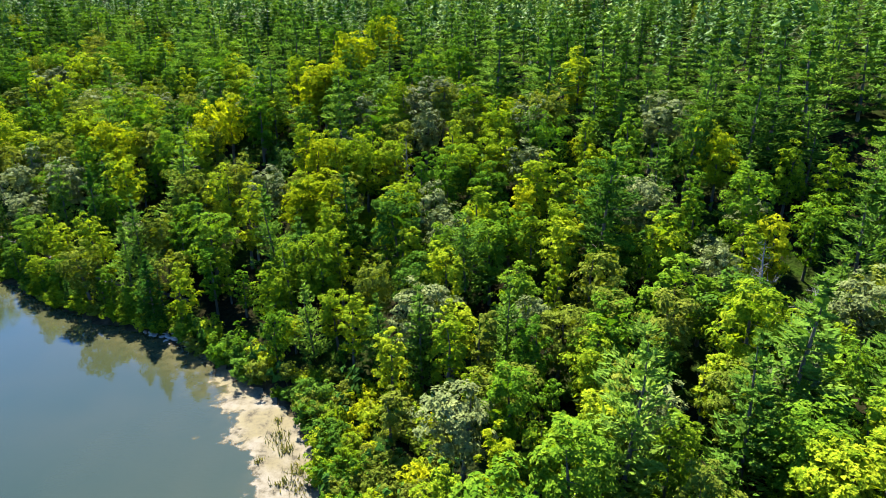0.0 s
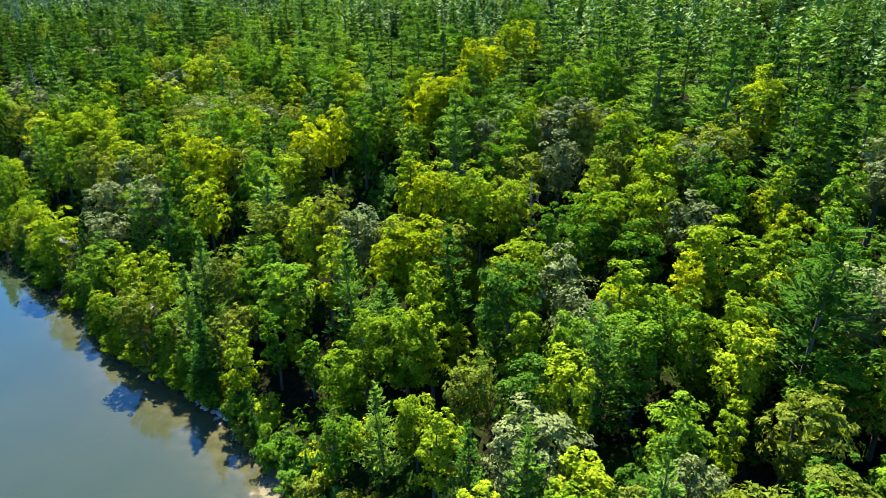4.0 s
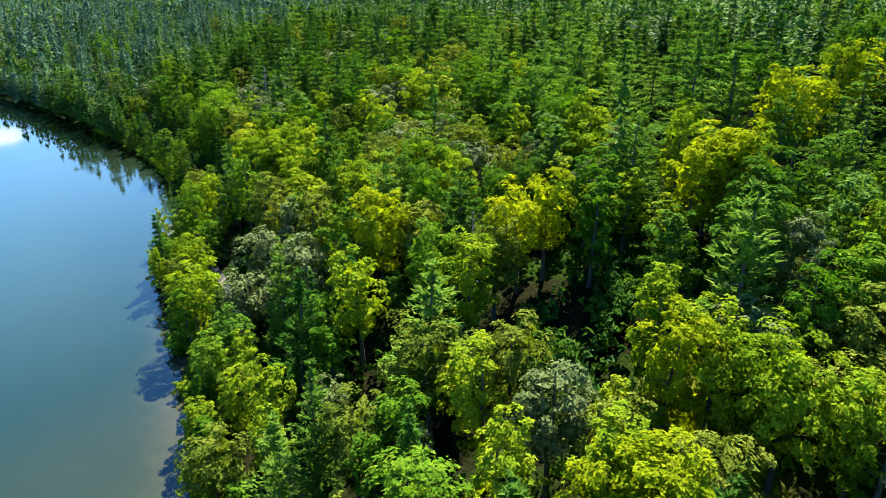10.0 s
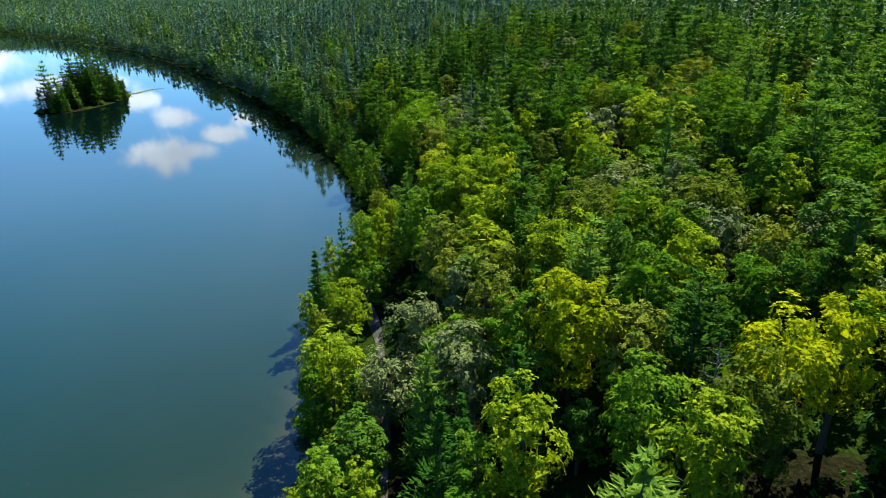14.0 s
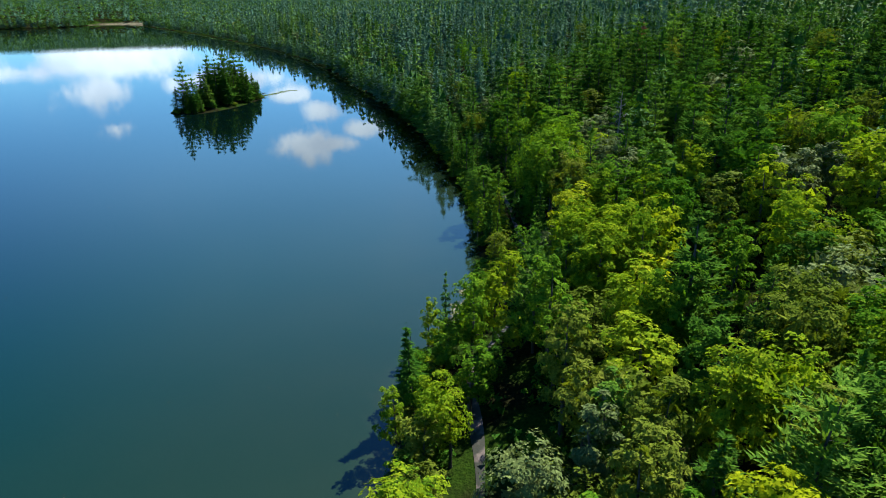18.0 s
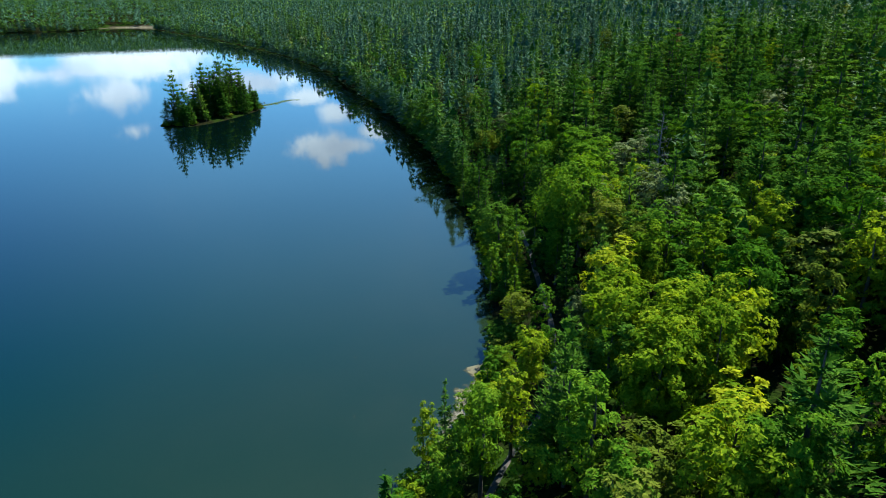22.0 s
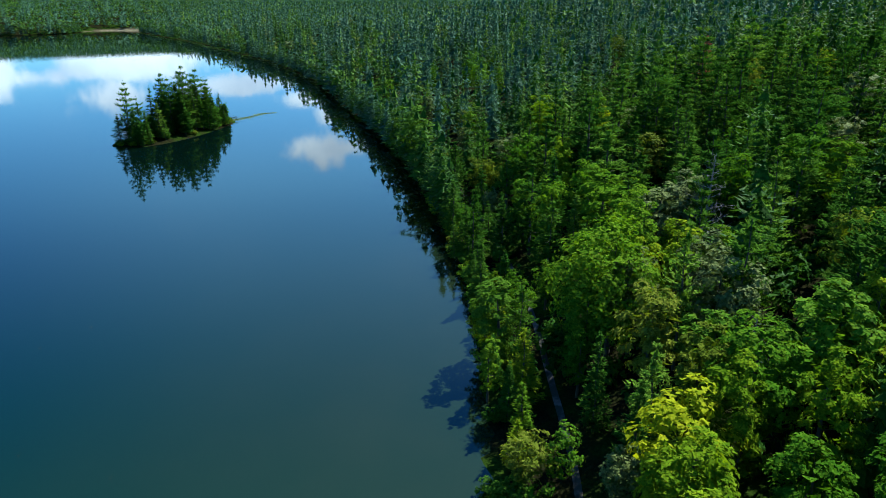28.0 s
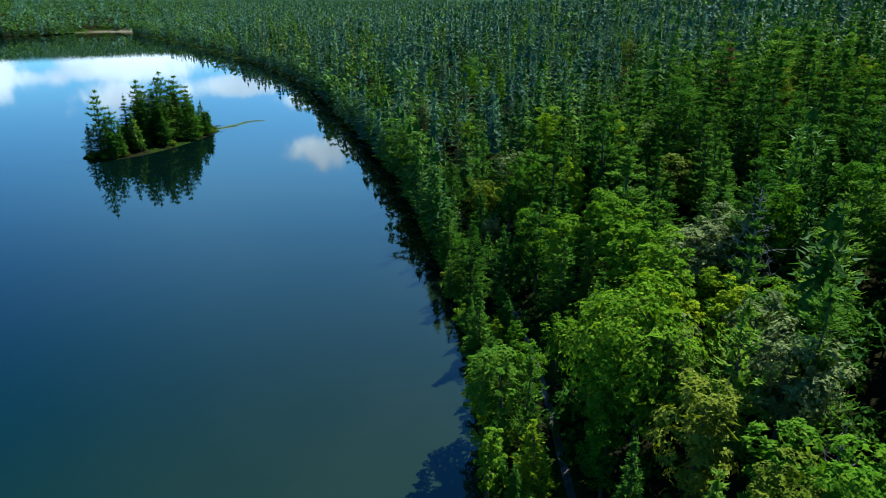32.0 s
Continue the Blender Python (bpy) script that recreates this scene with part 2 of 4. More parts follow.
GROUND = material("forest_floor", ground_build)


def water_build(n):
    p = n.add("ShaderNodeNewGeometry").outputs["Position"]
    x = n.add("ShaderNodeSeparateXYZ", {0: p}).outputs[0]
    shallow = n.named("shallow")
    cloudy = n.noise(p, 0.012, 4.0)
    deep = n.mix(n.step(x, -290.0, -130.0), (0.0006, 0.0030, 0.0022, 1), n.mix(cloudy, (0.0010, 0.0110, 0.0050, 1), (0.0026, 0.0148, 0.0064, 1)))
    edge = n.math("MULTIPLY", shallow, n.math("ADD", 0.65, n.math("MULTIPLY", n.noise(p, 0.07, 4.0), 0.7)), clamp=True)
    col = n.mix(edge, deep, (0.028, 0.029, 0.013, 1))
    silt = n.ramp(n.noise(p, 0.5, 5.0, 0.6), (0.3, (0.022, 0.022, 0.009)), (0.7, (0.052, 0.047, 0.020)))
    col = n.mix(n.math("MULTIPLY", n.named("bed"), n.math("ADD", 0.45, n.noise(p, 0.16, 4.0)), clamp=True), col, silt)
    calm = n.step(n.noise(p, 0.018, 3.0), 0.35, 0.65)
    stretched = n.add("ShaderNodeMapping", {"Vector": p, "Rotation": (0, 0, 0.5), "Scale": (1.0, 2.2, 1.0)}).outputs[0]
    wave = n.noise(stretched, 1.1, 3.0, 0.55)
    bump = n.add("ShaderNodeBump", {"Height": wave, "Strength": 1.0, "Distance": n.math("MULTIPLY", n.math("MULTIPLY_ADD", calm, 0.012, 0.004), n.math("MULTIPLY_ADD", n.step(x, -260.0, -110.0), 0.8, 0.2))}).outputs[0]
    return n.add("ShaderNodeBsdfPrincipled", {"Base Color": col, "Roughness": 0.015, "IOR": 1.333, "Normal": bump}).outputs[0]


WATER = material("lake_water", water_build)


def scum_build(n):
    p = n.add("ShaderNodeNewGeometry").outputs["Position"]
    a = n.noise(p, 0.55, 6.0, 0.7)
    pale = n.mix(n.step(n.noise(p, 0.11, 3.0), 0.40, 0.60), (0.084, 0.071, 0.030, 1), (0.108, 0.096, 0.066, 1))
    col = n.mix(n.ramp(a, (0.36, (0, 0, 0)), (0.58, (1, 1, 1))), n.ramp(a, (0.34, (0.020, 0.016, 0.006)), (0.47, (0.056, 0.046, 0.021))), pale)
    bump = n.add("ShaderNodeBump", {"Height": n.noise(p, 3.0, 5.0), "Strength": 0.5, "Distance": 0.05}).outputs[0]
    skin = n.add("ShaderNodeBsdfPrincipled", {"Base Color": col, "Roughness": 0.85, "Specular IOR Level": 0.2, "Normal": bump}).outputs[0]
    thick = n.math("ADD", n.named("thick"), n.math("MULTIPLY", n.math("SUBTRACT", n.noise(p, 1.1, 6.0, 0.68), 0.5), 3.6))
    return n.add("ShaderNodeMixShader", {0: n.step(thick, -0.5, 1.3), 1: n.add("ShaderNodeBsdfTransparent").outputs[0], 2: skin}).outputs[0]


SCUM = material("dried_scum", scum_build)


def trail_build(n):
    p = n.add("ShaderNodeNewGeometry").outputs["Position"]
    col = n.ramp(n.noise(p, 1.3, 6.0, 0.65), (0.3, (0.060, 0.042, 0.034)), (0.55, (0.092, 0.068, 0.056)), (0.75, (0.13, 0.100, 0.084)))
    col = n.mix(n.step(n.noise(p, 0.35, 4.0), 0.36, 0.52), col, (0.012, 0.012, 0.005, 1))
    bump = n.add("ShaderNodeBump", {"Height": n.noise(p, 6.0, 4.0), "Strength": 0.5, "Distance": 0.05}).outputs[0]
    return n.add("ShaderNodeBsdfPrincipled", {"Base Color": col, "Roughness": 0.92, "Normal": bump}).outputs[0]


TRAIL = material("trail_gravel", trail_build)


def stone_build(n):
    p = n.add("ShaderNodeTexCoord").outputs["Object"]
    col = n.ramp(n.noise(p, 2.5, 6.0, 0.65), (0.3, (0.09, 0.082, 0.07)), (0.7, (0.22, 0.205, 0.18)))
    return n.add("ShaderNodeBsdfPrincipled", {"Base Color": col, "Roughness": 0.85}).outputs[0]


STONE = material("bank_stone", stone_build)
REED = leaf_material("reed_stems", (0.05, 0.06, 0.02), (0.10, 0.10, 0.035), (0.17, 0.15, 0.06), False, 0.2)

# ---- plan of the lake ----
rng = np.random.default_rng(11)
BANK = [(-9, -60), (-13, 0), (-13, 35), (-14, 60), (-17, 71), (-24, 80), (-34, 88), (-45, 96), (-56, 102), (-70, 108), (-86, 119), (-101, 129), (-116, 138),
        (-133, 146), (-142.5, 155.5), (-150.5, 166.5), (-159, 173), (-169, 179), (-188, 188), (-210, 198), (-252, 212), (-300, 224), (-370, 237), (-450, 247)]
FAR_BANK = [(-530, 257), (-620, 261), (-720, 257), (-860, 242), (-980, 226), (-1110, 200), (-1230, 180), (-1310, 165), (-1325, 110), (-1262, 70), (-1250, 10), (-1235, -60),
            (-1190, -180), (-1050, -300), (-800, -380), (-500, -390), (-250, -330), (-100, -220), (-30, -130)]


def smooth_ring(points, parts=6):
    """A closed curve through the points."""
    p = np.array(points, float)
    out = []
    for i in range(len(p)):
        a, b, c, d = p[i - 1], p[i], p[(i + 1) % len(p)], p[(i + 2) % len(p)]
        for s in np.arange(parts) / parts:
            out.append(0.5 * (2 * b + (c - a) * s + (2 * a - 5 * b + 4 * c - d) * s ** 2 + (3 * b - a - 3 * c + d) * s ** 3))
    return np.array(out)


SHORE = smooth_ring(BANK + FAR_BANK)
SHORE = SHORE + np.stack([np.interp(np.arange(len(SHORE)) % 37, np.arange(37), rng.normal(0, 0.7, 37)), np.interp(np.arange(len(SHORE)) % 41, np.arange(41), rng.normal(0, 0.7, 41))], 1)


def inland(x, y):
    """Metres from the shore, more than 0 on land."""
    x, y = np.asarray(x, float), np.asarray(y, float)
    flat = np.stack([x.ravel(), y.ravel()], 1)
    best, inside = np.full(len(flat), 1e9), np.zeros(len(flat), bool)
    for a, b in zip(SHORE, np.roll(SHORE, -1, 0)):
        ab = b - a
        k = np.clip(((flat - a) @ ab) / (ab @ ab), 0, 1)
        best = np.minimum(best, ((flat - a - k[:, None] * ab) ** 2).sum(1))
        if a[1] != b[1]:
            inside ^= ((a[1] > flat[:, 1]) != (b[1] > flat[:, 1])) & (flat[:, 0] < ab[0] * (flat[:, 1] - a[1]) / ab[1] + a[0])
    return (np.sqrt(best) * np.where(inside, -1, 1)).reshape(x.shape)


def smooth(v, a, b):
    k = np.clip((np.asarray(v, float) - a) / (b - a), 0, 1)
    return k * k * (3 - 2 * k)


ISLE = (-410.0, 163.0)          # middle of the island
ISLE_LONG, ISLE_WIDE, ISLE_TURN = 32.0, 11.0, radians(128.7)


def isle(x, y):
    """0 in the island's middle, 1 on its bank."""
    dx, dy = np.asarray(x, float) - ISLE[0], np.asarray(y, float) - ISLE[1]
    u, v = dx * math.cos(ISLE_TURN) + dy * math.sin(ISLE_TURN), dy * math.cos(ISLE_TURN) - dx * math.sin(ISLE_TURN)
    return np.hypot(u / ISLE_LONG, v / (ISLE_WIDE * (1 - 0.35 * np.clip(u / ISLE_LONG, -1, 1))))


def wave(x, y):
    return np.sin(x * 0.043 + 1.3 * np.sin(y * 0.031)) * np.cos(y * 0.051 + 0.7 * np.sin(x * 0.027))


def land(x, y, d=None):
    """Height of the ground."""
    x, y = np.asarray(x, float), np.asarray(y, float)
    d = inland(x, y) if d is None else d
    steep = 0.30 + 0.70 * np.maximum(smooth(y, 70, 150), smooth(-x, 40, 110))
    top = 45 - 17 * smooth(-x, 450, 750) + 75 * smooth(-x, 1350, 2600) + 30 * smooth(y, 900, 2500)
    dry = 0.35 + 0.16 * np.minimum(d, 6) + top * steep * (1 - np.exp(-np.maximum(d - 6, 0) / 130)) + 1.1 * wave(x, y) * smooth(d, 12, 50)
    wet = -0.05 + np.maximum(d * 0.12, -5)
    h = np.where(d > 0, dry, wet)
    k = isle(x, y)
    return np.where(k < 1.25, np.maximum(h, 1.5 * (1 - k ** 2)), h)


def axis(marks):
    """Places along one axis: (from, to, step) stretches."""
    out = [np.arange(a, b, s) for a, b, s in marks]
    return np.concatenate(out + [[marks[-1][1]]])


XS = axis(((-5200, -2000, 400), (-2000, -1400, 60), (-1400, -470, 15), (-470, -443, 6), (-443, -383, 3), (-383, -260, 6), (-260, 60, 2.4), (60, 220, 8), (220, 800, 58), (800, 5000, 600)))
YS = axis(((-5000, -600, 550), (-600, 20, 40), (20, 60, 5), (60, 272, 2.4), (272, 330, 6), (330, 700, 20), (700, 1500, 80), (1500, 5000, 500)))


def sheet(name, xs, ys, height, mat, keep=None, attributes=()):
    gx, gy = np.meshgrid(xs, ys)
    gz = height if isinstance(height, np.ndarray) else np.full(gx.shape, float(height))
    nx = len(xs)
    i = (np.arange(len(ys) - 1)[:, None] * nx + np.arange(nx - 1)[None, :])
    if keep is not None:
        i = i[keep[:-1, :-1] | keep[1:, 1:] | keep[1:, :-1] | keep[:-1, 1:]]
    i = i.ravel()
    return mesh_object(name, np.stack([gx, gy, gz], -1).reshape(-1, 3), np.stack([i, i + 1, i + nx + 1, i + nx], 1), mat, attributes, True)


def mesh_data(name, verts, faces, mat, attributes=(), rounded=False):
    """A mesh from arrays; all faces have the same number of corners."""
    me = bpy.data.meshes.new(name)
    k, m = len(faces), faces.shape[1]
    me.vertices.add(len(verts)), me.loops.add(k * m), me.polygons.add(k)
    me.vertices.foreach_set("co", np.ascontiguousarray(verts, np.float32).ravel())
    me.loops.foreach_set("vertex_index", np.ascontiguousarray(faces, np.int32).ravel())
    me.polygons.foreach_set("loop_start", np.arange(0, k * m, m, dtype=np.int32))
    me.polygons.foreach_set("use_smooth", np.full(k, rounded))
    for key, values in attributes:
        me.attributes.new(key, "FLOAT", "POINT").data.foreach_set("value", np.ascontiguousarray(values, np.float32).ravel())
    me.update(calc_edges=True)
    me.materials.append(mat)
    return me


def mesh_object(name, verts, faces, mat, attributes=(), rounded=False, parent=None):
    ob = new(name, mesh_data(name, verts, faces, mat, attributes, rounded))
    ob.parent = parent
    return ob


GX, GY = np.meshgrid(XS, YS)
GD = inland(GX, GY)
GZ = land(GX, GY, GD)


# grassy glade on the slope: a line in plan and its half width
GLADE = ((-12.0, 123.0), (-27.0, 139.0), 3.0)


def off_line(x, y, a, b):
    ax, ay, bx, by = *a, *b
    k = np.clip(((x - ax) * (bx - ax) + (y - ay) * (by - ay)) / ((bx - ax) ** 2 + (by - ay) ** 2), 0, 1)
    return np.hypot(x - ax - k * (bx - ax), y - ay - k * (by - ay))


grass = 1 - smooth(off_line(GX, GY, *GLADE[:2]), 2.0, 5.0)
sand = 1 - smooth(np.hypot((GX + 1300) / 34, (GY - 140) / 45), 0.75, 1.1)
bank = (1 - smooth(GD, 0.5, 2.6)) * (GX > -150)
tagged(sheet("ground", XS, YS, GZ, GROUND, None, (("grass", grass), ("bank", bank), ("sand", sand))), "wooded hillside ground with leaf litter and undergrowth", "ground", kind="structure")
WX, WY = axis(((-1420, -470, 15), (-470, -260, 6), (-260, 60, 2.4))), axis(((-440, 20, 40), (20, 60, 5), (60, 275, 2.4)))
wx, wy = np.meshgrid(WX, WY)
wd = inland(wx, wy)
shallow = np.maximum(smooth(wd, -10, 0.5) * (0.12 + 0.88 * smooth(wx, -170, -90)), 0.62 * smooth(wd, -100, -6) * smooth(wx, -135, -55))
shallow = np.maximum(shallow, 0.22 * smooth(wd, -75, -4) * smooth(wx, -290, -190))
tagged(sheet("water", WX, WY, 0.0, WATER, wd < 9, (("shallow", shallow), ("bed", smooth(wd, -9.5, -0.5) * smooth(wx, -110, -50)))), "calm dark lake water mirroring sky and trees", "water", kind="structure")

# walking trail along the bank
shore_run = smooth_ring(BANK + FAR_BANK, 12)
near = shore_run[(shore_run[:, 0] < -50) & (shore_run[:, 0] > -300) & (shore_run[:, 1] > 95)]
turn = np.gradient(near, axis=0)
side = np.stack([-turn[:, 1], turn[:, 0]], 1) / np.hypot(*turn.T)[:, None]
side *= np.sign(inland(*(near + side * 5).T))[:, None]
mid_line = near + side * 9.0
for _ in range(6):
    mid_line[1:-1] = (mid_line[:-2] + mid_line[1:-1] + mid_line[2:]) / 3
TRAIL_LINE = mid_line
rails = []
for k in (-1.0, -0.5, 0.0, 0.5, 1.0):
    p = mid_line + side * (k * (0.45 + 0.65 * np.exp(-((mid_line[:, 0] + 117) ** 2 + (mid_line[:, 1] - 153) ** 2) / 60)))[:, None]
    rails.append(np.column_stack([p, land(*p.T) + 0.10 - 0.03 * abs(k)]))
tv = np.stack(rails, 1).reshape(-1, 3)
ti = (np.arange(len(mid_line) - 1)[:, None] * 5 + np.arange(4)[None, :]).ravel()
tagged(mesh_object("path", tv, np.stack([ti, ti + 1, ti + 6, ti + 5], 1), TRAIL, (), True), "narrow pinkish gravel walking trail along the lake bank", "path", kind="structure")


# ---- tree shapes ----
def sprays(r, centres, normals, size, long=1.0):
    """One triangle of foliage at each centre, across its normal."""
    k = len(centres)
    nrm = normals / np.maximum(np.linalg.norm(normals, axis=1), 1e-6)[:, None]
    helper = r.normal(size=(k, 3))
    u = np.cross(nrm, helper)
    u /= np.maximum(np.linalg.norm(u, axis=1), 1e-6)[:, None]
    v = np.cross(nrm, u)
    s = size * r.uniform(0.65, 1.3, k)[:, None]
    return np.stack([centres + u * s * long, centres - u * s * 0.5 + v * s * 0.75, centres - u * s * 0.5 - v * s * 0.75], 1).reshape(-1, 3)


def needles(r, centres, way, size):
    """One long narrow triangle of needles at each centre, pointing along the bough."""
    k = len(centres)
    d = way / np.linalg.norm(way, axis=1)[:, None]
    side = np.cross(d, np.array([0, 0, 1.0]) + r.normal(0, 0.38, (k, 3)))
    side /= np.maximum(np.linalg.norm(side, axis=1), 1e-6)[:, None]
    s = size * r.uniform(0.7, 1.3, k)[:, None]
    return np.stack([centres + d * s * 1.5, centres - d * s * 0.7 + side * s * 0.42, centres - d * s * 0.7 - side * s * 0.42], 1).reshape(-1, 3)


def dome(u, peak):
    """Half width of a broadleaf crown, 0 to 1, at the share u of its height."""
    m = 0.72 - 0.6 * peak
    return (1 - ((u - m) / (1.06 - m)) ** 2.2) ** 0.6 if u > m else 1 - 0.5 * ((m - u) / m) ** 1.6


def crown_lobes(r, height, radius, base, lobes, peak, droop, slack):
    """Places and sizes of the leafy lobes that make up an uneven crown."""
    lean = r.normal(0, 0.05, 2)
    bulge, rise = r.uniform(0.70, 1.18, 8), r.uniform(0.82, 1.06, 8)
    out = []
    for i in range(lobes):
        u = ((i + r.uniform(0, 1)) / lobes) ** 0.8
        a = i * 2.39996 + r.uniform(-0.5, 0.5)
        sector = int(a / (2 * math.pi) * 8) % 8
        rr = radius * dome(u, peak) * bulge[sector] * (r.uniform(0.66, 1.04) if r.uniform() < 0.8 else r.uniform(0.1, 0.6))
        z = base + (height - base) * (u * (rise[sector] if rr > 0.25 * radius else 1.0)) - 0.1 * radius
        out.append((np.array([rr * math.cos(a) + lean[0] * z, rr * math.sin(a) + lean[1] * z, z - droop * rr]), a, radius * r.uniform(0.19, 0.37) * (1 - 0.2 * u) * slack))
    return out, lean


def broad_crown(r, height, radius, base, lobes, per, size, peak=0.5, droop=0.0, slack=1.0, core=110):
    """Leaves of a broadleaf tree: a shell of sprays over the upper side of each lobe, and the dense leaves of its heart."""
    out = []
    spots_in, lean = crown_lobes(r, height, radius, base, lobes, peak, droop, slack)
    for c, a, lr in spots_in:
        n = int(per * r.uniform(0.75, 1.25) * min(1.5, (lr / (0.28 * radius * slack)) ** 1.4))
        way = r.normal(size=(n, 3)) + np.array([0.55 * math.cos(a), 0.55 * math.sin(a), 0.75])
        way /= np.linalg.norm(way, axis=1)[:, None]
        pos = c + way * lr * r.uniform(0.68, 1.14, n)[:, None] * np.array([1.1, 1.1, 0.72])
        away = pos - np.array([lean[0] * height, lean[1] * height, base + 0.3 * (height - base)])
        away /= np.linalg.norm(away, axis=1)[:, None]
        out.append(sprays(r, pos, 0.55 * way + 0.8 * away + np.array([0, 0, 0.2]) + r.normal(0, 0.3, (n, 3)), size))
    if core:
        u = r.uniform(0.0, 0.84, core)
        a = r.uniform(0, 2 * math.pi, core)
        rr = radius * 0.72 * np.array([dome(v, peak) for v in u]) * np.sqrt(r.uniform(0, 1, core))
        z = base + (height - base) * u - 0.1 * radius
        out.append(sprays(r, np.stack([rr * np.cos(a) + lean[0] * z, rr * np.sin(a) + lean[1] * z, z], 1), r.normal(size=(core, 3)), 0.24 * radius))
    return np.concatenate(out)


def lump_crown(r, height, radius, base, lobes, peak, droop=0.0):
    """A broadleaf tree some way off: each lobe is a crumpled cap of leaves."""
    out = []
    for c, a, lr in crown_lobes(r, height, radius, base, lobes, peak, droop, 1.35)[0]:
        k = 6
        turn = r.uniform(0, 6) + np.arange(k) * 2 * math.pi / k
        rim = c + np.stack([np.cos(turn), np.sin(turn), r.uniform(-0.7, 0.1, k)], 1) * lr * r.uniform(0.75, 1.35, k)[:, None]
        top = c + np.array([0.3 * math.cos(a), 0.3 * math.sin(a), 0.75]) * lr + r.normal(0, 0.12 * lr, 3)
        for q in range(k):
            out += [top + r.normal(0, 0.12 * lr, 3), rim[q], rim[(q + 1) % k] + r.normal(0, 0.15 * lr, 3)]
    return np.array(out)


def pine_crown(r, height, radius, base, whorls, arms, tufts, size, flat=0.2, taper=0.75, thin=0.05, core=60):
    """Needles of a conifer: tiers of boughs that end in plumes, uneven in length, and the dense needles round the stem."""
    out = []
    for w in range(whorls):
        u = (w + r.uniform(0.2, 0.8)) / whorls
        z = base + (height - base) * u
        reach = radius * max(1 - u, 0.03) ** taper * (1 if u > 0.12 else 0.75) * r.uniform(0.8, 1.12)
        for k in range(arms if u < 0.85 else max(3, arms - 2)):
            a = (k + r.uniform(-0.3, 0.3)) * 2 * math.pi / arms + w * 1.9
            length = reach * r.uniform(0.58, 1.15) + 0.10
            n = max(3, int(tufts * (0.3 + 0.7 * length / radius)))
            s = np.sqrt(r.uniform(0.05, 1.0, n))
            away = s * length
            fan = r.normal(0, 0.19, n) * length * s
            pos = np.stack([away * math.cos(a) - fan * math.sin(a), away * math.sin(a) + fan * math.cos(a),
                            z + flat * away * (s - 0.45) + r.normal(0, thin, n) * (0.6 + 0.6 * s)], 1)
            way = np.array([math.cos(a), math.sin(a), flat + 0.15]) + r.normal(0, 0.45, (n, 3)) * np.array([1, 1, 0.55])
            out.append(needles(r, pos, way, size * (1.12 - 0.4 * u)))
    if core:
        u = r.uniform(0, 1, core) ** 1.3 * 0.92
        a = r.uniform(0, 2 * math.pi, core)
        rr = radius * 0.30 * (1 - u) ** taper * np.sqrt(r.uniform(0, 1, core))
        at = np.stack([rr * np.cos(a), rr * np.sin(a), base + (height - base) * u], 1)
        out.append(sprays(r, at, np.stack([np.cos(a), np.sin(a), 0 * a], 1) + r.normal(0, 0.6, (core, 3)), 0.15 * radius))
    top = np.array([[0, 0, height - 0.2], [0.1, 0, height - 0.6], [0, 0.1, height - 1.0], [0, 0, height + 0.3]])
    out.append(sprays(r, top, r.normal(size=(4, 3)) * np.array([1, 1, 0.2]), size * 0.6, 1.6))
    return np.concatenate(out)


def tier_crown(r, height, radius, base, tiers, arms, flat, taper):
    """A conifer some way off: tiers of folded boughs, each with a ridge and two drooping sides."""
    out = []
    for w in range(tiers):
        u = (w + r.uniform(0.25, 0.75)) / tiers
        z = base + (height - base) * u
        reach = radius * max(1 - u, 0.05) ** taper * r.uniform(0.85, 1.12) + 0.12
        for k in range(arms):
            a = (k + r.uniform(-0.35, 0.35)) * 2 * math.pi / arms + w * 1.9
            length = reach * r.uniform(0.45, 1.2)
            z = base + (height - base) * (u + r.normal(0, 0.3) / tiers)
            half = 1.25 * math.pi / arms * r.uniform(0.7, 1.15)
            root = np.array([0, 0, z + (0.62 - 0.5 * flat) * length])
            end = np.array([length * math.cos(a), length * math.sin(a), z - (0.16 - 0.7 * flat) * length])
            for side in (-1, 1):
                b = a + side * half
                rim = np.array([0.66 * length * math.cos(b), 0.66 * length * math.sin(b), z - 0.14 * length * r.uniform(0.2, 1.6)])
                out += [root, end, rim] if side > 0 else [root, rim, end]
    tip = 0.05 * height
    for k in range(3):
        a = k * 2.1
        out += [np.array([0, 0, height + 0.3 * tip]), np.array([tip * math.cos(a), tip * math.sin(a), height - 2 * tip]), np.array([tip * math.cos(a + 2.1), tip * math.sin(a + 2.1), height - 2 * tip])]
    return np.array(out)


def tube(path, radii, sides=6):
    """Vertices and quads of a tapered tube along a path."""
    path = np.asarray(path, float)
    ring = np.arange(sides) * 2 * math.pi / sides
    d = np.gradient(path, axis=0)
    d /= np.linalg.norm(d, axis=1)[:, None]
    ref = np.where(np.abs(d[:, 2:3]) > 0.9, np.array([[1.0, 0, 0]]), np.array([[0, 0, 1.0]]))
    u = np.cross(d, ref)
    u /= np.linalg.norm(u, axis=1)[:, None]
    v = np.cross(d, u)
    vs = path[:, None] + (np.cos(ring)[None, :, None] * u[:, None] + np.sin(ring)[None, :, None] * v[:, None]) * np.asarray(radii)[:, None, None]
    i = np.arange(len(path) - 1)[:, None] * sides
    j = np.arange(sides)[None, :]
    k = (j + 1) % sides
    return vs.reshape(-1, 3), np.stack([i + j, i + k, i + sides + k, i + sides + j], -1).reshape(-1, 4)


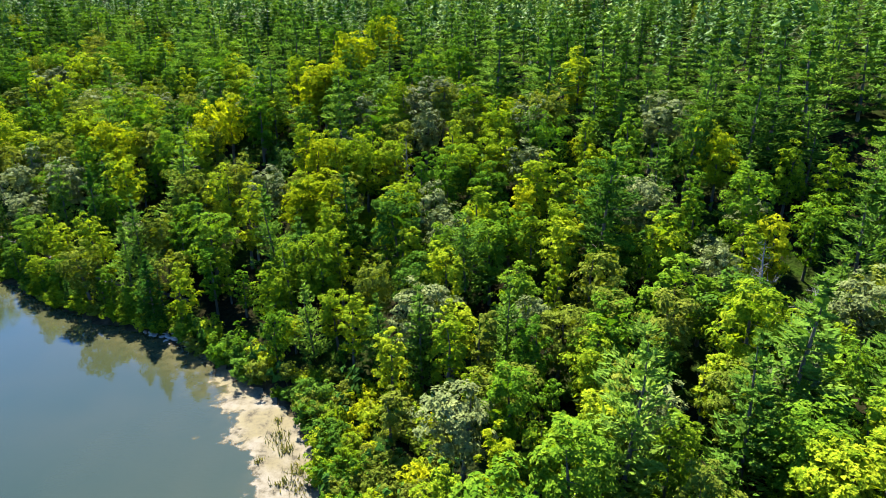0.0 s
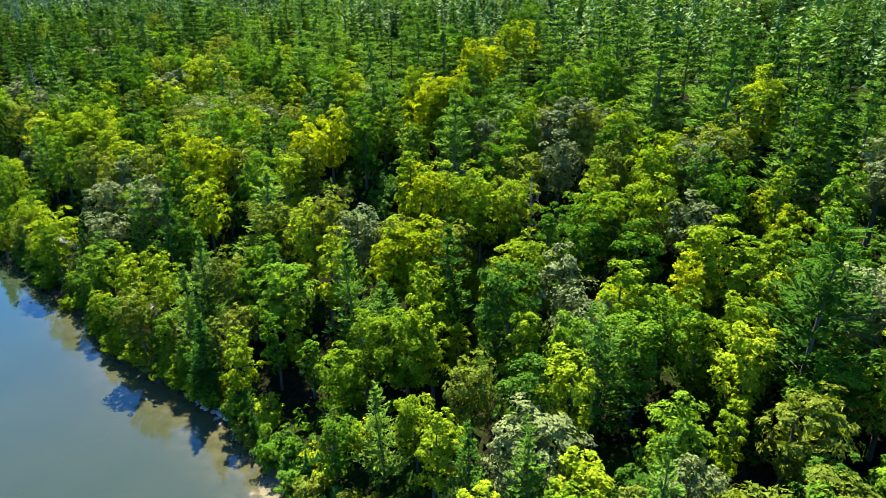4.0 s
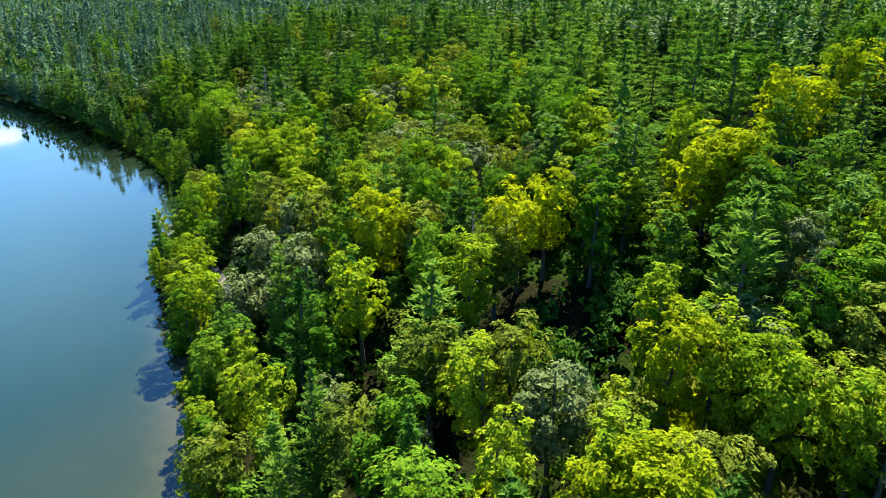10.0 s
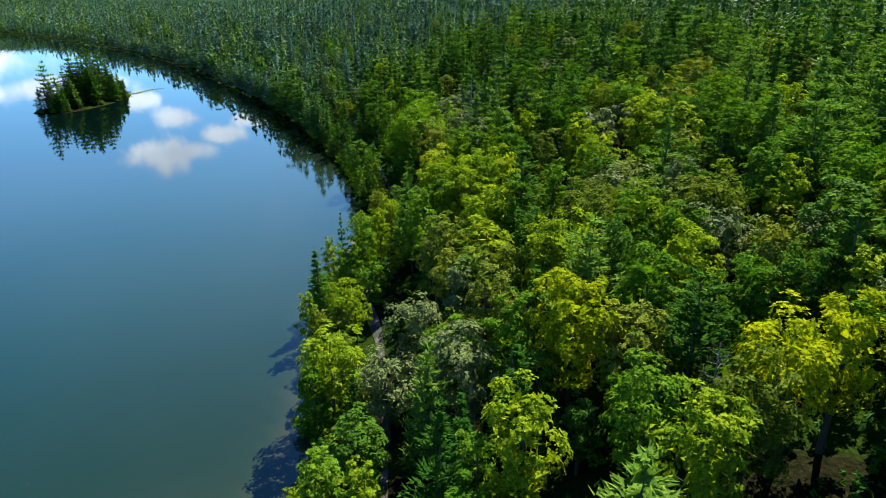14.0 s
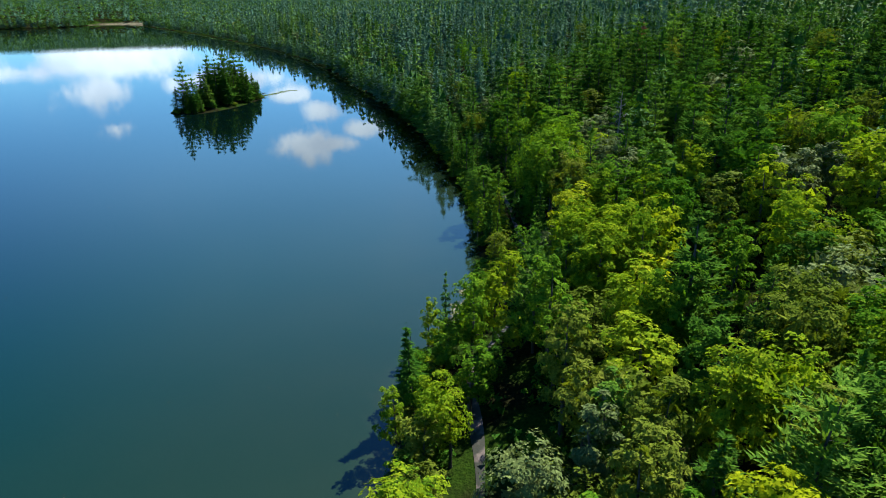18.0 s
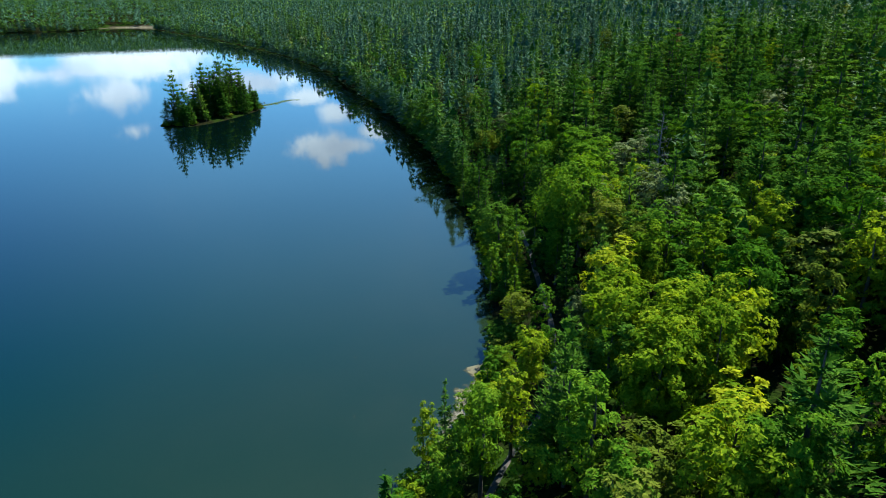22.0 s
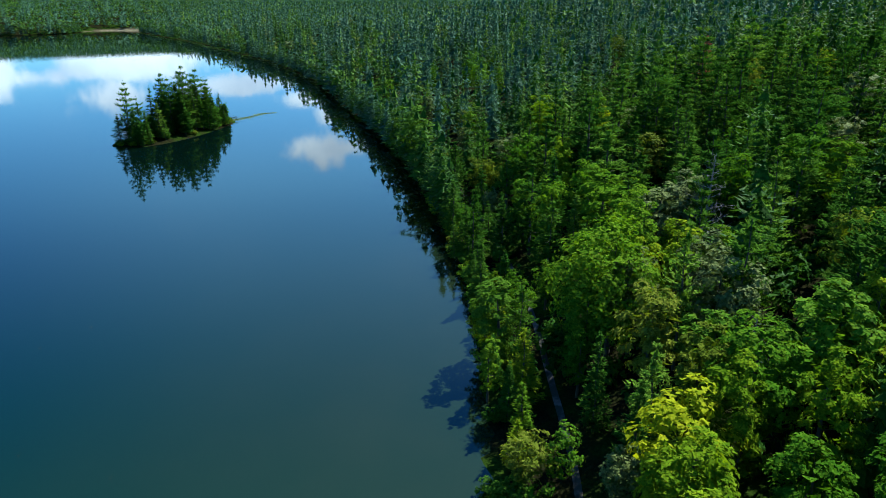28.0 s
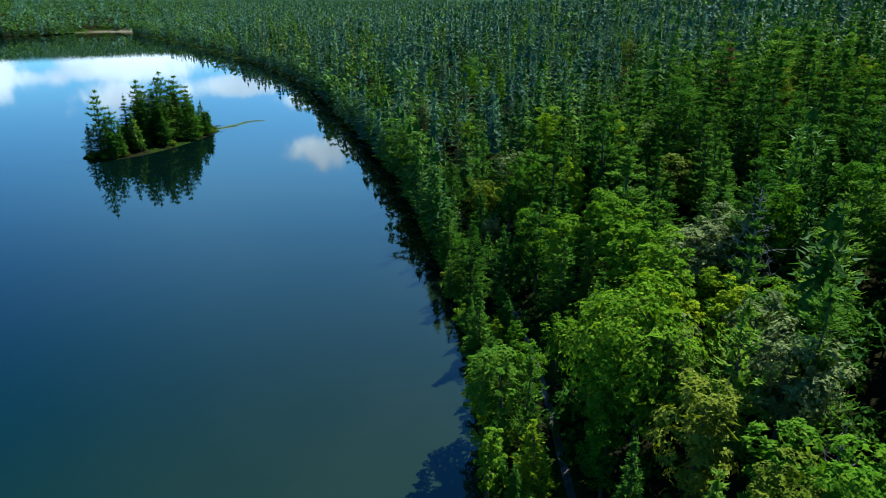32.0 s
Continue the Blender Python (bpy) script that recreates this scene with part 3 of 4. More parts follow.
def joined(pieces):
    vs, fs, at = [], [], 0
    for v, f in pieces:
        vs.append(v), fs.append(f + at)
        at += len(v)
    return np.concatenate(vs), np.concatenate(fs)


def trunk_shape(r, height, thick, limbs, limb_from, limb_long, rise=0.7, twigs=0):
    """A bent, tapered trunk with limbs (and twigs on them)."""
    z = np.linspace(-0.8, height, 6)
    bend = np.cumsum(r.normal(0, 0.10, (6, 2)), 0) * (z / height)[:, None]
    spine = np.column_stack([bend, z])
    pieces = [tube(spine, thick * np.array([1.25, 0.95, 0.8, 0.6, 0.38, 0.08]), 6)]
    for i in range(limbs):
        s = limb_from + (0.95 - limb_from) * (i + r.uniform(0, 1)) / limbs
        at = np.array([np.interp(s * height, z, spine[:, k]) for k in range(3)])
        a = i * 2.4 + r.uniform(-0.6, 0.6)
        out = limb_long * (1.15 - s * 0.8) * r.uniform(0.6, 1.1)
        tip = at + np.array([out * math.cos(a), out * math.sin(a), out * rise * r.uniform(0.6, 1.3)])
        mid = (at + tip) / 2 + r.normal(0, 0.06 * out, 3)
        w = thick * 0.42 * (1.1 - s)
        pieces.append(tube([at, mid, tip], [w, w * 0.6, w * 0.12], 4))
        for _ in range(twigs):
            q = at + (tip - at) * r.uniform(0.3, 0.95)
            end = q + r.normal(0, 0.32 * out, 3) + np.array([0, 0, 0.16 * out])
            pieces.append(tube([q, (q + end) / 2 + r.normal(0, 0.05 * out, 3), end], [w * 0.4, w * 0.28, w * 0.06], 3))
    return joined(pieces)


def three(v):
    return np.arange(len(v)).reshape(-1, 3)


def dot_crown(kind):
    """A tree far off: a few ragged tiers or lumps."""
    r = np.random.default_rng(len(kind))
    if kind in ("white_pine", "spruce_tree", "hemlock_tree"):
        return tier_crown(r, 10.0, 2.5, 0.5, 3, 5, 0.1, 0.8)
    return lump_crown(r, 10.0, 2.6, 3.0, 4, 0.45)


class Shape:
    """Meshes of one tree shape, for near trees, and lighter foliage for those further off."""

    def __init__(self, kind, near, trunk, mid, far, bark):
        self.kind, self.near, self.mid, self.far = kind, near, mid, far
        self.crown = mesh_data(kind + "_crown", near, three(near), LEAF["green"])
        self.trunk = mesh_data(kind + "_trunk", *trunk, bark, (), True)
        self.dot = dot_crown(kind)
        self.made = None


def broad_shape(seed, kind, height, radius, base, peak, droop=0.0, thin=1.0, per=56, lobes=38, size=0.18):
    r = np.random.default_rng(seed)
    return Shape(kind, broad_crown(r, height, radius, base, int(lobes * thin), per, size, peak, droop), trunk_shape(r, height * 0.86, 0.019 * height, 6, 0.35, radius * 0.9),
                 broad_crown(r, height, radius, base, 32, 36, 0.25, peak, droop, 1.05, 40), lump_crown(r, height, radius * 1.05, base + 1, 13, peak, droop), BARK)


def pine_shape(seed, kind, height, radius, base, whorls, arms, tufts, flat, taper, thin):
    r = np.random.default_rng(seed)
    return Shape(kind, pine_crown(r, height, radius, base, whorls, arms, tufts, 0.20, flat, taper, thin), trunk_shape(r, height * 0.93, 0.013 * height, 9, 0.25, radius * 0.7, 0.1),
                 np.concatenate([tier_crown(r, height, radius * 0.6, base, 11, 6, 0.0, taper), pine_crown(r, height, radius, base, 11, 5, 8, 0.27, flat, taper, thin, 0)]),
                 np.concatenate([tier_crown(r, height, radius * 0.68, base, 8, 5, 0.0, taper), pine_crown(r, height, radius * 0.95, base, 8, 4, 3, 0.46, flat, taper, thin, 0)]), BARK)


# all shapes are 10 m high and are scaled where they stand
MAPLES = [broad_shape(100 + i, "maple_tree", 10.0, r0, b0, pk) for i, (r0, b0, pk) in enumerate(((2.2, 3.0, 0.45), (1.85, 2.6, 0.6), (2.4, 3.2, 0.4), (1.9, 2.4, 0.52), (2.1, 3.4, 0.55)))]
OAKS = [broad_shape(200 + i, "oak_tree", 10.0, r0, b0, pk, 0.05, 0.9) for i, (r0, b0, pk) in enumerate(((2.5, 3.4, 0.3), (2.25, 3.6, 0.36), (2.7, 3.8, 0.26)))]
ASPENS = [broad_shape(300 + i, "aspen_tree", 10.0, r0, b0, pk, 0.0, 0.9) for i, (r0, b0, pk) in enumerate(((1.5, 2.2, 0.66), (1.35, 2.8, 0.7), (1.6, 1.8, 0.58)))]
PINES = [pine_shape(400 + i, "white_pine", 10.0, r0, b0, wh, 6, 44, fl, tp, 0.06) for i, (r0, b0, wh, fl, tp) in enumerate(((2.8, 1.0, 11, 0.24, 0.90), (2.5, 0.8, 12, 0.30, 0.95), (3.0, 1.4, 10, 0.20, 0.80), (2.4, 0.9, 11, 0.24, 0.88)))]
OLD_PINES = [pine_shape(430 + i, "white_pine", 10.0, r0, b0, wh, 6, 48, fl, tp, 0.10) for i, (r0, b0, wh, fl, tp) in enumerate(((2.1, 1.6, 10, 0.26, 0.42), (2.4, 2.2, 9, 0.22, 0.36), (1.9, 1.2, 11, 0.30, 0.48)))]
SPRUCES = [pine_shape(450 + i, "spruce_tree", 10.0, r0, b0, 14, 6, 30, 0.05, 0.95, 0.09) for i, (r0, b0) in enumerate(((1.7, 0.6), (1.5, 0.5), (1.85, 0.8)))]
HEMLOCKS = [pine_shape(500 + i, "hemlock_tree", 10.0, r0, b0, 16, 7, 26, -0.15, 1.0, 0.09) for i, (r0, b0) in enumerate(((1.9, 0.5), (1.7, 0.4), (2.1, 0.7)))]
BASSWOODS = [broad_shape(700 + i, "basswood_tree", 10.0, r0, b0, pk) for i, (r0, b0, pk) in enumerate(((2.3, 2.8, 0.4), (2.0, 3.0, 0.5), (2.2, 2.6, 0.45)))]
BIRCHES = [broad_shape(800 + i, "birch_tree", 10.0, r0, b0, pk, 0.06, 0.9) for i, (r0, b0, pk) in enumerate(((1.75, 2.4, 0.56), (1.6, 2.0, 0.5), (1.9, 2.8, 0.48)))]
SHRUBS = [broad_shape(600 + i, "shrub", 3.0, 1.5, 0.3, 0.4, 0.1, 0.5, 34) for i in range(3)]
BEECHES = [broad_shape(900, "beech_tree", 10.0, 3.75, 2.6, 0.3, 0.0, 1.0, 66, 96, 0.17)]
KINDS = {"maple": MAPLES, "basswood": BASSWOODS, "birch": BIRCHES, "oak": OAKS, "aspen": ASPENS, "pine": PINES, "old_pine": OLD_PINES, "spruce": SPRUCES, "hemlock": HEMLOCKS, "shrub": SHRUBS, "beech": BEECHES}
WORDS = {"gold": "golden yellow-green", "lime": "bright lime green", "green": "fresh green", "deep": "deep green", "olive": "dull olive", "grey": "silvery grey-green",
         "pine": "blue-green needled", "pine_light": "light green needled", "hemlock": "dark green needled", "glaucous": "haze-tinted needled", "rust": "rust-red dying"}
FORMS = {"maple": "maple with a full clumped crown", "oak": "oak with a wide open crown", "basswood": "basswood with a rounded leafy crown", "birch": "birch with a loose oval crown", "aspen": "slender aspen with a narrow crown", "pine": "white pine with layered boughs", "old_pine": "old white pine with a bushy rounded top", "spruce": "spruce with a pointed conical crown",
         "hemlock": "conical hemlock with drooping boughs", "shrub": "low rounded shrub", "beech": "spreading beech with a huge domed crown"}
counts = {}


def tree(kind, x, y, h, colour, wide=1.0, z=None):
    """One tree as a thing of its own: trunk and crown."""
    shape = KINDS[kind][rng.integers(len(KINDS[kind]))]
    s = h / (3.0 if kind == "shrub" else 10.0)
    z = float(land(x, y)) if z is None else z
    m = pose(x, y, z, rng.normal(0, 1.5), rng.normal(0, 1.5), rng.uniform(0, 360)) @ Matrix.Diagonal((s * wide, s * wide, s, 1))
    if shape.made is None:
        root = shape.made = new(shape.kind)
        for part_name, me in (("trunk", shape.trunk), ("crown", shape.crown)):
            p = new(part_name, me)
            p.parent = root
        root.matrix_basis = m
    else:
        old = shape.made.scale.copy()
        shape.made.scale = (1, 1, 1)
        root = copy_thing(shape.made, m)
        shape.made.scale = old
    for p in root.children:
        if p.name.startswith("crown"):
            p.material_slots[0].link = "OBJECT"
            p.material_slots[0].material = LEAF[colour]
    name = "pine" if kind == "old_pine" else kind
    counts[name] = counts.get(name, 0) + 1
    return tagged(root, WORDS[colour] + " " + FORMS[kind], "shrub" if kind == "shrub" else "tree", {"shrub": "shrubs of the bank", "beech": "beeches of the forest", "old_pine": "pines of the forest"}.get(kind, kind + "s of the forest"))


# ---- the forest: where trees stand ----
class Spots:
    """Places already taken, with a radius each."""

    def __init__(self):
        self.cells = {}

    def free(self, x, y, r):
        cx, cy = int(x // 8), int(y // 8)
        for i in (-1, 0, 1):
            for j in (-1, 0, 1):
                for px, py, pr in self.cells.get((cx + i, cy + j), ()):
                    if (px - x) ** 2 + (py - y) ** 2 < (r + pr) ** 2:
                        return False
        return True

    def take(self, x, y, r):
        self.cells.setdefault((int(x // 8), int(y // 8)), []).append((x, y, r))


spots = Spots()
# dark gaps in the forest: both ends and the half width of each
HOLLOWS = ((-48.0, 146.0, -42.5, 132.5, 2.6), (-42.0, 143.5, -37.5, 130.5, 2.4), (-38.6, 151.0, -35.0, 136.5, 2.4), (-40.0, 159.0, -37.0, 148.0, 2.2), (-164.5, 221.5, -156.6, 206.0, 2.2),
           (-177.0, 238.7, -166.0, 219.0, 2.0), (-191.7, 203.0, -182.0, 195.0, 1.4), (-29.3, 162.0, -28.0, 146.0, 1.5))

def mark(kind, colour, x, y, h, wide=1.0):
    """A tree that stands out, at its own place."""
    spots.take(x, y, {"maple": 2.0, "oak": 2.2, "aspen": 1.4, "pine": 1.7, "hemlock": 1.4, "spruce": 1.8, "beech": 6.0}[kind] * wide)
    tree(kind, x, y, h, colour, wide)


mark("pine", "pine_light", 86.7, 149.1, 21.5, 1)
mark("maple", "lime", 66.0, 108.3, 14.9)
mark("pine", "pine_light", 65.2, 128.9, 19.6, 1.1)
mark("maple", "lime", 60.8, 111.4, 14.9)
mark("pine", "pine_light", 58.5, 143.4, 21.5, 1.1)
mark("pine", "pine_light", 53.4, 135.1, 21.0, 1.1)
mark("maple", "gold", 49.5, 91.0, 14.9)
mark("maple", "lime", 48.0, 122.7, 15.0)
mark("maple", "lime", 44.2, 89.2, 14.9)
mark("pine", "pine", 41.3, 154.0, 21.5, 1)
mark("maple", "grey", 39.1, 62.7, 14.9, 1.2)
mark("oak", "grey", 38.9, 88.6, 14.0)
mark("maple", "green", 36.2, 125.6, 15.4)
mark("maple", "lime", 35.2, 44.6, 14.9, 1.2)
mark("maple", "lime", 33.3, 47.1, 14.9, 1.2)
mark("maple", "green", 32.4, 118.0, 14.9)
mark("maple", "lime", 32.2, 93.9, 14.9, 1.1)
mark("pine", "pine_light", 31.6, 137.0, 21.3, 1)
mark("maple", "olive", 30.8, 58.5, 14.9)
mark("maple", "olive", 29.5, 74.3, 14.9, 1.2)
mark("aspen", "lime", 28.4, 126.7, 15.1)
mark("oak", "grey", 22.6, 57.9, 14.0)
mark("maple", "olive", 21.8, 76.0, 14.9, 1.2)
mark("maple", "olive", 21.6, 43.2, 14.9)
mark("maple", "lime", 21.6, 50.1, 14.9)
mark("maple", "green", 20.7, 129.7, 16.1)
mark("maple", "olive", 20.4, 61.0, 14.9)
mark("maple", "lime", 18.8, 95.2, 14.9)
mark("maple", "lime", 18.7, 100.1, 14.9)
mark("oak", "grey", 16.6, 124.4, 14.3, 1.2)
mark("maple", "lime", 15.3, 54.3, 14.9)
mark("maple", "gold", 13.5, 109.4, 14.9)
mark("maple", "green", 11.8, 70.9, 14.9)
mark("maple", "lime", 11.5, 126.9, 15.6)
mark("maple", "lime", 11.2, 137.7, 17.4)
mark("pine", "pine_light", 8.4, 76.6, 18.3, 0.85)
mark("maple", "green", 7.7, 61.1, 14.9)
mark("maple", "green", 7.7, 97.7, 14.9, 1.2)
mark("oak", "olive", 6.4, 138.1, 16.4)
mark("aspen", "gold", 5.7, 51.3, 14.4)
mark("maple", "lime", 5.0, 126.0, 15.4, 1.2)
mark("aspen", "olive", 4.7, 74.0, 14.4)
mark("maple", "lime", 2.1, 132.5, 16.7)
mark("maple", "lime", 0.8, 46.9, 13.6)
mark("maple", "green", 0.8, 98.8, 14.9)
mark("oak", "olive", -0.0, 154.2, 16.5)
mark("maple", "grey", -1.7, 112.8, 14.9)
mark("pine", "pine_light", -2.9, 78.2, 17.5, 0.85)
mark("oak", "grey", -3.7, 142.6, 16.5)
mark("aspen", "olive", -6.3, 65.8, 9.5, 1.3)
mark("aspen", "lime", -6.7, 74.8, 12.1, 1.2)
mark("maple", "lime", -7.8, 116.3, 14.9, 1.2)
mark("maple", "lime", -9.4, 154.8, 17.5)
mark("maple", "lime", -10.1, 130.5, 16.3)
mark("oak", "olive", -10.3, 92.3, 13.9)
mark("maple", "lime", -10.5, 112.6, 14.9, 1.1)
mark("maple", "lime", -13.2, 83.8, 12.4, 1.1)
mark("maple", "lime", -15.6, 131.0, 16.5)
mark("maple", "gold", -17.0, 226.3, 17.5)
mark("maple", "lime", -17.0, 100.6, 15.2)
mark("maple", "lime", -17.2, 133.8, 17.0)
mark("maple", "lime", -19.1, 108.4, 15.4)
mark("oak", "grey", -19.6, 152.8, 16.5)
mark("pine", "pine_light", -19.7, 87.2, 14.4, 0.85)
mark("maple", "lime", -19.9, 98.9, 15.1, 1.1)
mark("oak", "olive", -20.3, 123.1, 14.8, 1.2)
mark("maple", "lime", -20.9, 226.7, 17.5)
mark("maple", "lime", -22.0, 133.1, 17.0)
mark("maple", "gold", -24.5, 200.4, 17.5)
mark("maple", "green", -25.0, 85.1, 10.5)
mark("maple", "lime", -25.5, 99.0, 14.6)
mark("maple", "gold", -26.1, 132.1, 17.1)
mark("maple", "lime", -26.3, 174.9, 16.3)
mark("maple", "lime", -26.7, 169.4, 16.3)
mark("maple", "gold", -26.8, 116.0, 16.4)
mark("maple", "lime", -27.7, 118.9, 16.5, 1.2)
mark("maple", "gold", -28.5, 202.1, 17.5)
mark("aspen", "lime", -28.9, 136.9, 16.9)
mark("pine", "pine_light", -29.4, 108.2, 20.3, 0.85)
mark("maple", "gold", -29.4, 173.1, 17.5, 1.2)
mark("aspen", "lime", -30.1, 140.3, 17.0)
mark("maple", "gold", -30.3, 169.4, 17.5, 1.2)
mark("maple", "gold", -32.7, 173.3, 17.5, 1.2)
mark("maple", "gold", -34.1, 169.4, 16.3)
mark("oak", "grey", -34.6, 123.4, 16.3, 1.1)
mark("maple", "lime", -36.6, 115.6, 17.4)
mark("maple", "lime", -38.9, 179.4, 17.5)
mark("aspen", "green", -39.4, 102.2, 12.7)
mark("oak", "olive", -41.3, 127.9, 16.5)
mark("maple", "lime", -42.0, 122.9, 17.5)
mark("hemlock", "hemlock", -44.8, 114.6, 15.8)
mark("aspen", "olive", -49.2, 102.8, 11.1)
mark("oak", "olive", -49.3, 124.2, 16.5, 1.2)
mark("maple", "gold", -50.9, 156.2, 17.5)
mark("maple", "lime", -52.5, 138.0, 17.5)
mark("oak", "olive", -52.7, 144.8, 16.5)
mark("maple", "gold", -53.0, 152.1, 17.5)
mark("pine", "pine_light", -56.6, 113.6, 17.9, 0.85)
mark("maple", "green", -58.8, 140.2, 17.5)
mark("maple", "lime", -62.8, 112.0, 12.4)
mark("maple", "lime", -65.9, 132.5, 17.5)
mark("maple", "lime", -67.0, 117.0, 13.5)
mark("pine", "hemlock", -70.0, 124.8, 19.7, 0.85)
mark("maple", "lime", -71.0, 163.6, 17.5)
mark("maple", "green", -71.5, 156.5, 17.5)
mark("maple", "lime", -72.0, 116.5, 12.1)
mark("hemlock", "hemlock", -72.4, 130.0, 16.1)
mark("maple", "gold", -73.0, 146.4, 17.5)
mark("maple", "lime", -73.2, 188.1, 17.5)
mark("maple", "gold", -76.0, 148.6, 17.5, 0.95)
mark("maple", "lime", -77.6, 121.2, 12.6)
mark("maple", "deep", -78.5, 161.0, 17.5)
mark("maple", "green", -79.5, 143.4, 17.5)
mark("oak", "grey", -79.9, 137.9, 16.5, 1.2)
mark("pine", "pine_light", -80.4, 132.0, 19.7, 0.85)
mark("aspen", "olive", -80.6, 158.3, 17.0)
mark("maple", "lime", -85.6, 161.1, 17.5)
mark("hemlock", "pine", -86.8, 126.8, 11.8)
mark("maple", "olive", -87.0, 146.2, 17.5)
mark("maple", "lime", -90.4, 158.9, 17.5)
mark("maple", "deep", -93.5, 162.2, 17.5)
mark("aspen", "grey", -93.9, 147.6, 17.0)
mark("oak", "grey", -94.1, 141.7, 15.2)
mark("maple", "lime", -95.2, 230.1, 17.5)
mark("aspen", "pine_light", -95.9, 150.2, 17.0)
mark("maple", "green", -106.7, 168.4, 17.5)
mark("maple", "olive", -108.3, 154.9, 17.4, 1.1)
mark("maple", "lime", -110.3, 168.3, 17.5, 1.1)
mark("maple", "lime", -110.9, 193.4, 17.5)
mark("maple", "lime", -113.4, 198.4, 17.5)
mark("maple", "lime", -113.8, 142.9, 12.0)
mark("oak", "olive", -116.1, 165.1, 12.0, 1.6)
mark("maple", "lime", -119.1, 142.8, 11.2)
mark("maple", "lime", -119.9, 138.5, 10.8, 0.9)
mark("maple", "green", -121.1, 161.5, 17.4)
mark("maple", "lime", -122.5, 177.7, 17.5)
mark("aspen", "olive", -123.5, 195.9, 17.0)
mark("maple", "lime", -123.6, 171.4, 17.5)
mark("maple", "lime", -125.7, 206.6, 17.5)
mark("maple", "lime", -125.8, 184.2, 17.5)
mark("maple", "lime", -125.9, 173.3, 17.5)
mark("pine", "pine", -127.1, 163.4, 20.7, 0.85)
mark("maple", "lime", -127.9, 180.1, 17.5)
mark("maple", "lime", -128.6, 175.2, 17.5)
mark("maple", "lime", -131.0, 182.1, 17.5, 1.1)
mark("pine", "pine_light", -131.1, 165.9, 20.2, 0.85)
mark("maple", "green", -131.4, 155.4, 15.2, 0.85)
mark("oak", "deep", -132.5, 172.4, 16.3)
mark("hemlock", "pine", -133.7, 152.2, 16.2, 0.7)
mark("maple", "lime", -134.3, 177.8, 17.5)
mark("maple", "lime", -136.1, 162.1, 13.6)
mark("aspen", "green", -137.0, 158.8, 11.9)
mark("pine", "pine_light", -137.8, 172.1, 14.5, 1)
mark("maple", "lime", -138.5, 179.7, 17.3, 1.1)
mark("maple", "lime", -140.0, 152.3, 10.8, 0.8)
mark("maple", "lime", -141.9, 207.3, 17.5, 1.2)
mark("maple", "lime", -142.3, 232.1, 17.5)
mark("aspen", "green", -143.7, 163.4, 11.0)
mark("maple", "lime", -143.9, 198.2, 17.5)
mark("maple", "lime", -144.8, 169.5, 12.4)
mark("aspen", "lime", -145.7, 209.3, 17.0)
mark("maple", "lime", -148.4, 193.3, 17.5)
mark("aspen", "lime", -149.0, 212.7, 17.0)
mark("maple", "olive", -156.1, 195.2, 17.5)
mark("hemlock", "pine", -156.7, 188.3, 15.1)
mark("pine", "pine_light", -159.2, 193.2, 15.2, 0.94)
mark("maple", "green", -163.6, 248.2, 17.5)
mark("maple", "olive", -165.2, 197.8, 17.3)
mark("oak", "grey", -166.9, 210.1, 16.5, 1.1)
mark("pine", "pine_light", -167.2, 213.5, 21.5, 0.85)
mark("hemlock", "pine", -167.5, 191.9, 14.2)
mark("spruce", "lime", -168.2, 180.9, 7.5, 1.6)
mark("pine", "pine_light", -169.6, 206.5, 21.5, 0.85)
mark("spruce", "green", -171.5, 184.0, 9.5, 1.5)
mark("oak", "grey", -173.4, 213.7, 16.5)
mark("oak", "grey", -177.4, 205.3, 16.5)
mark("maple", "green", -178.2, 197.8, 15.6)
mark("pine", "pine_light", -178.7, 233.0, 21.5, 1)
mark("spruce", "lime", -178.6, 188.2, 12.6, 1.5)
mark("beech", "green", -179.2, 203.0, 20.5, 1.05)
mark("pine", "pine", -182.5, 221.1, 21.5, 0.94)
mark("aspen", "green", -183.0, 185.3, 10.5)
mark("hemlock", "pine", -183.4, 191.4, 11.2)
mark("pine", "pine", -188.6, 193.6, 14.5, 0.85)
mark("maple", "lime", -194.2, 191.0, 10.9)
mark("pine", "pine_light", -198.0, 248.9, 21.5, 0.85)
mark("maple", "green", -205.4, 221.6, 17.5, 1.5)
mark("maple", "green", -214.4, 225.8, 17.5, 1.3)
mark("maple", "green", -215.4, 217.3, 16.8)
mark("maple", "green", -227.2, 218.3, 15.7)
mark("hemlock", "pine", -234.6, 205.3, 10.2)
mark("maple", "green", -235.5, 327.3, 17.5)
mark("maple", "lime", -237.1, 233.3, 17.5)
mark("aspen", "green", -238.6, 258.7, 17.0)
mark("oak", "olive", -245.6, 301.4, 16.5)
mark("maple", "green", -247.5, 230.8, 17.4)
mark("maple", "deep", -248.2, 226.6, 16.1)
mark("maple", "green", -255.4, 258.1, 17.5)
mark("pine", "rust", -266.7, 306.6, 21.5, 0.85)
mark("maple", "lime", -273.5, 251.5, 17.5, 1.2)
mark("maple", "green", -302.0, 228.1, 11.3, 0.7)


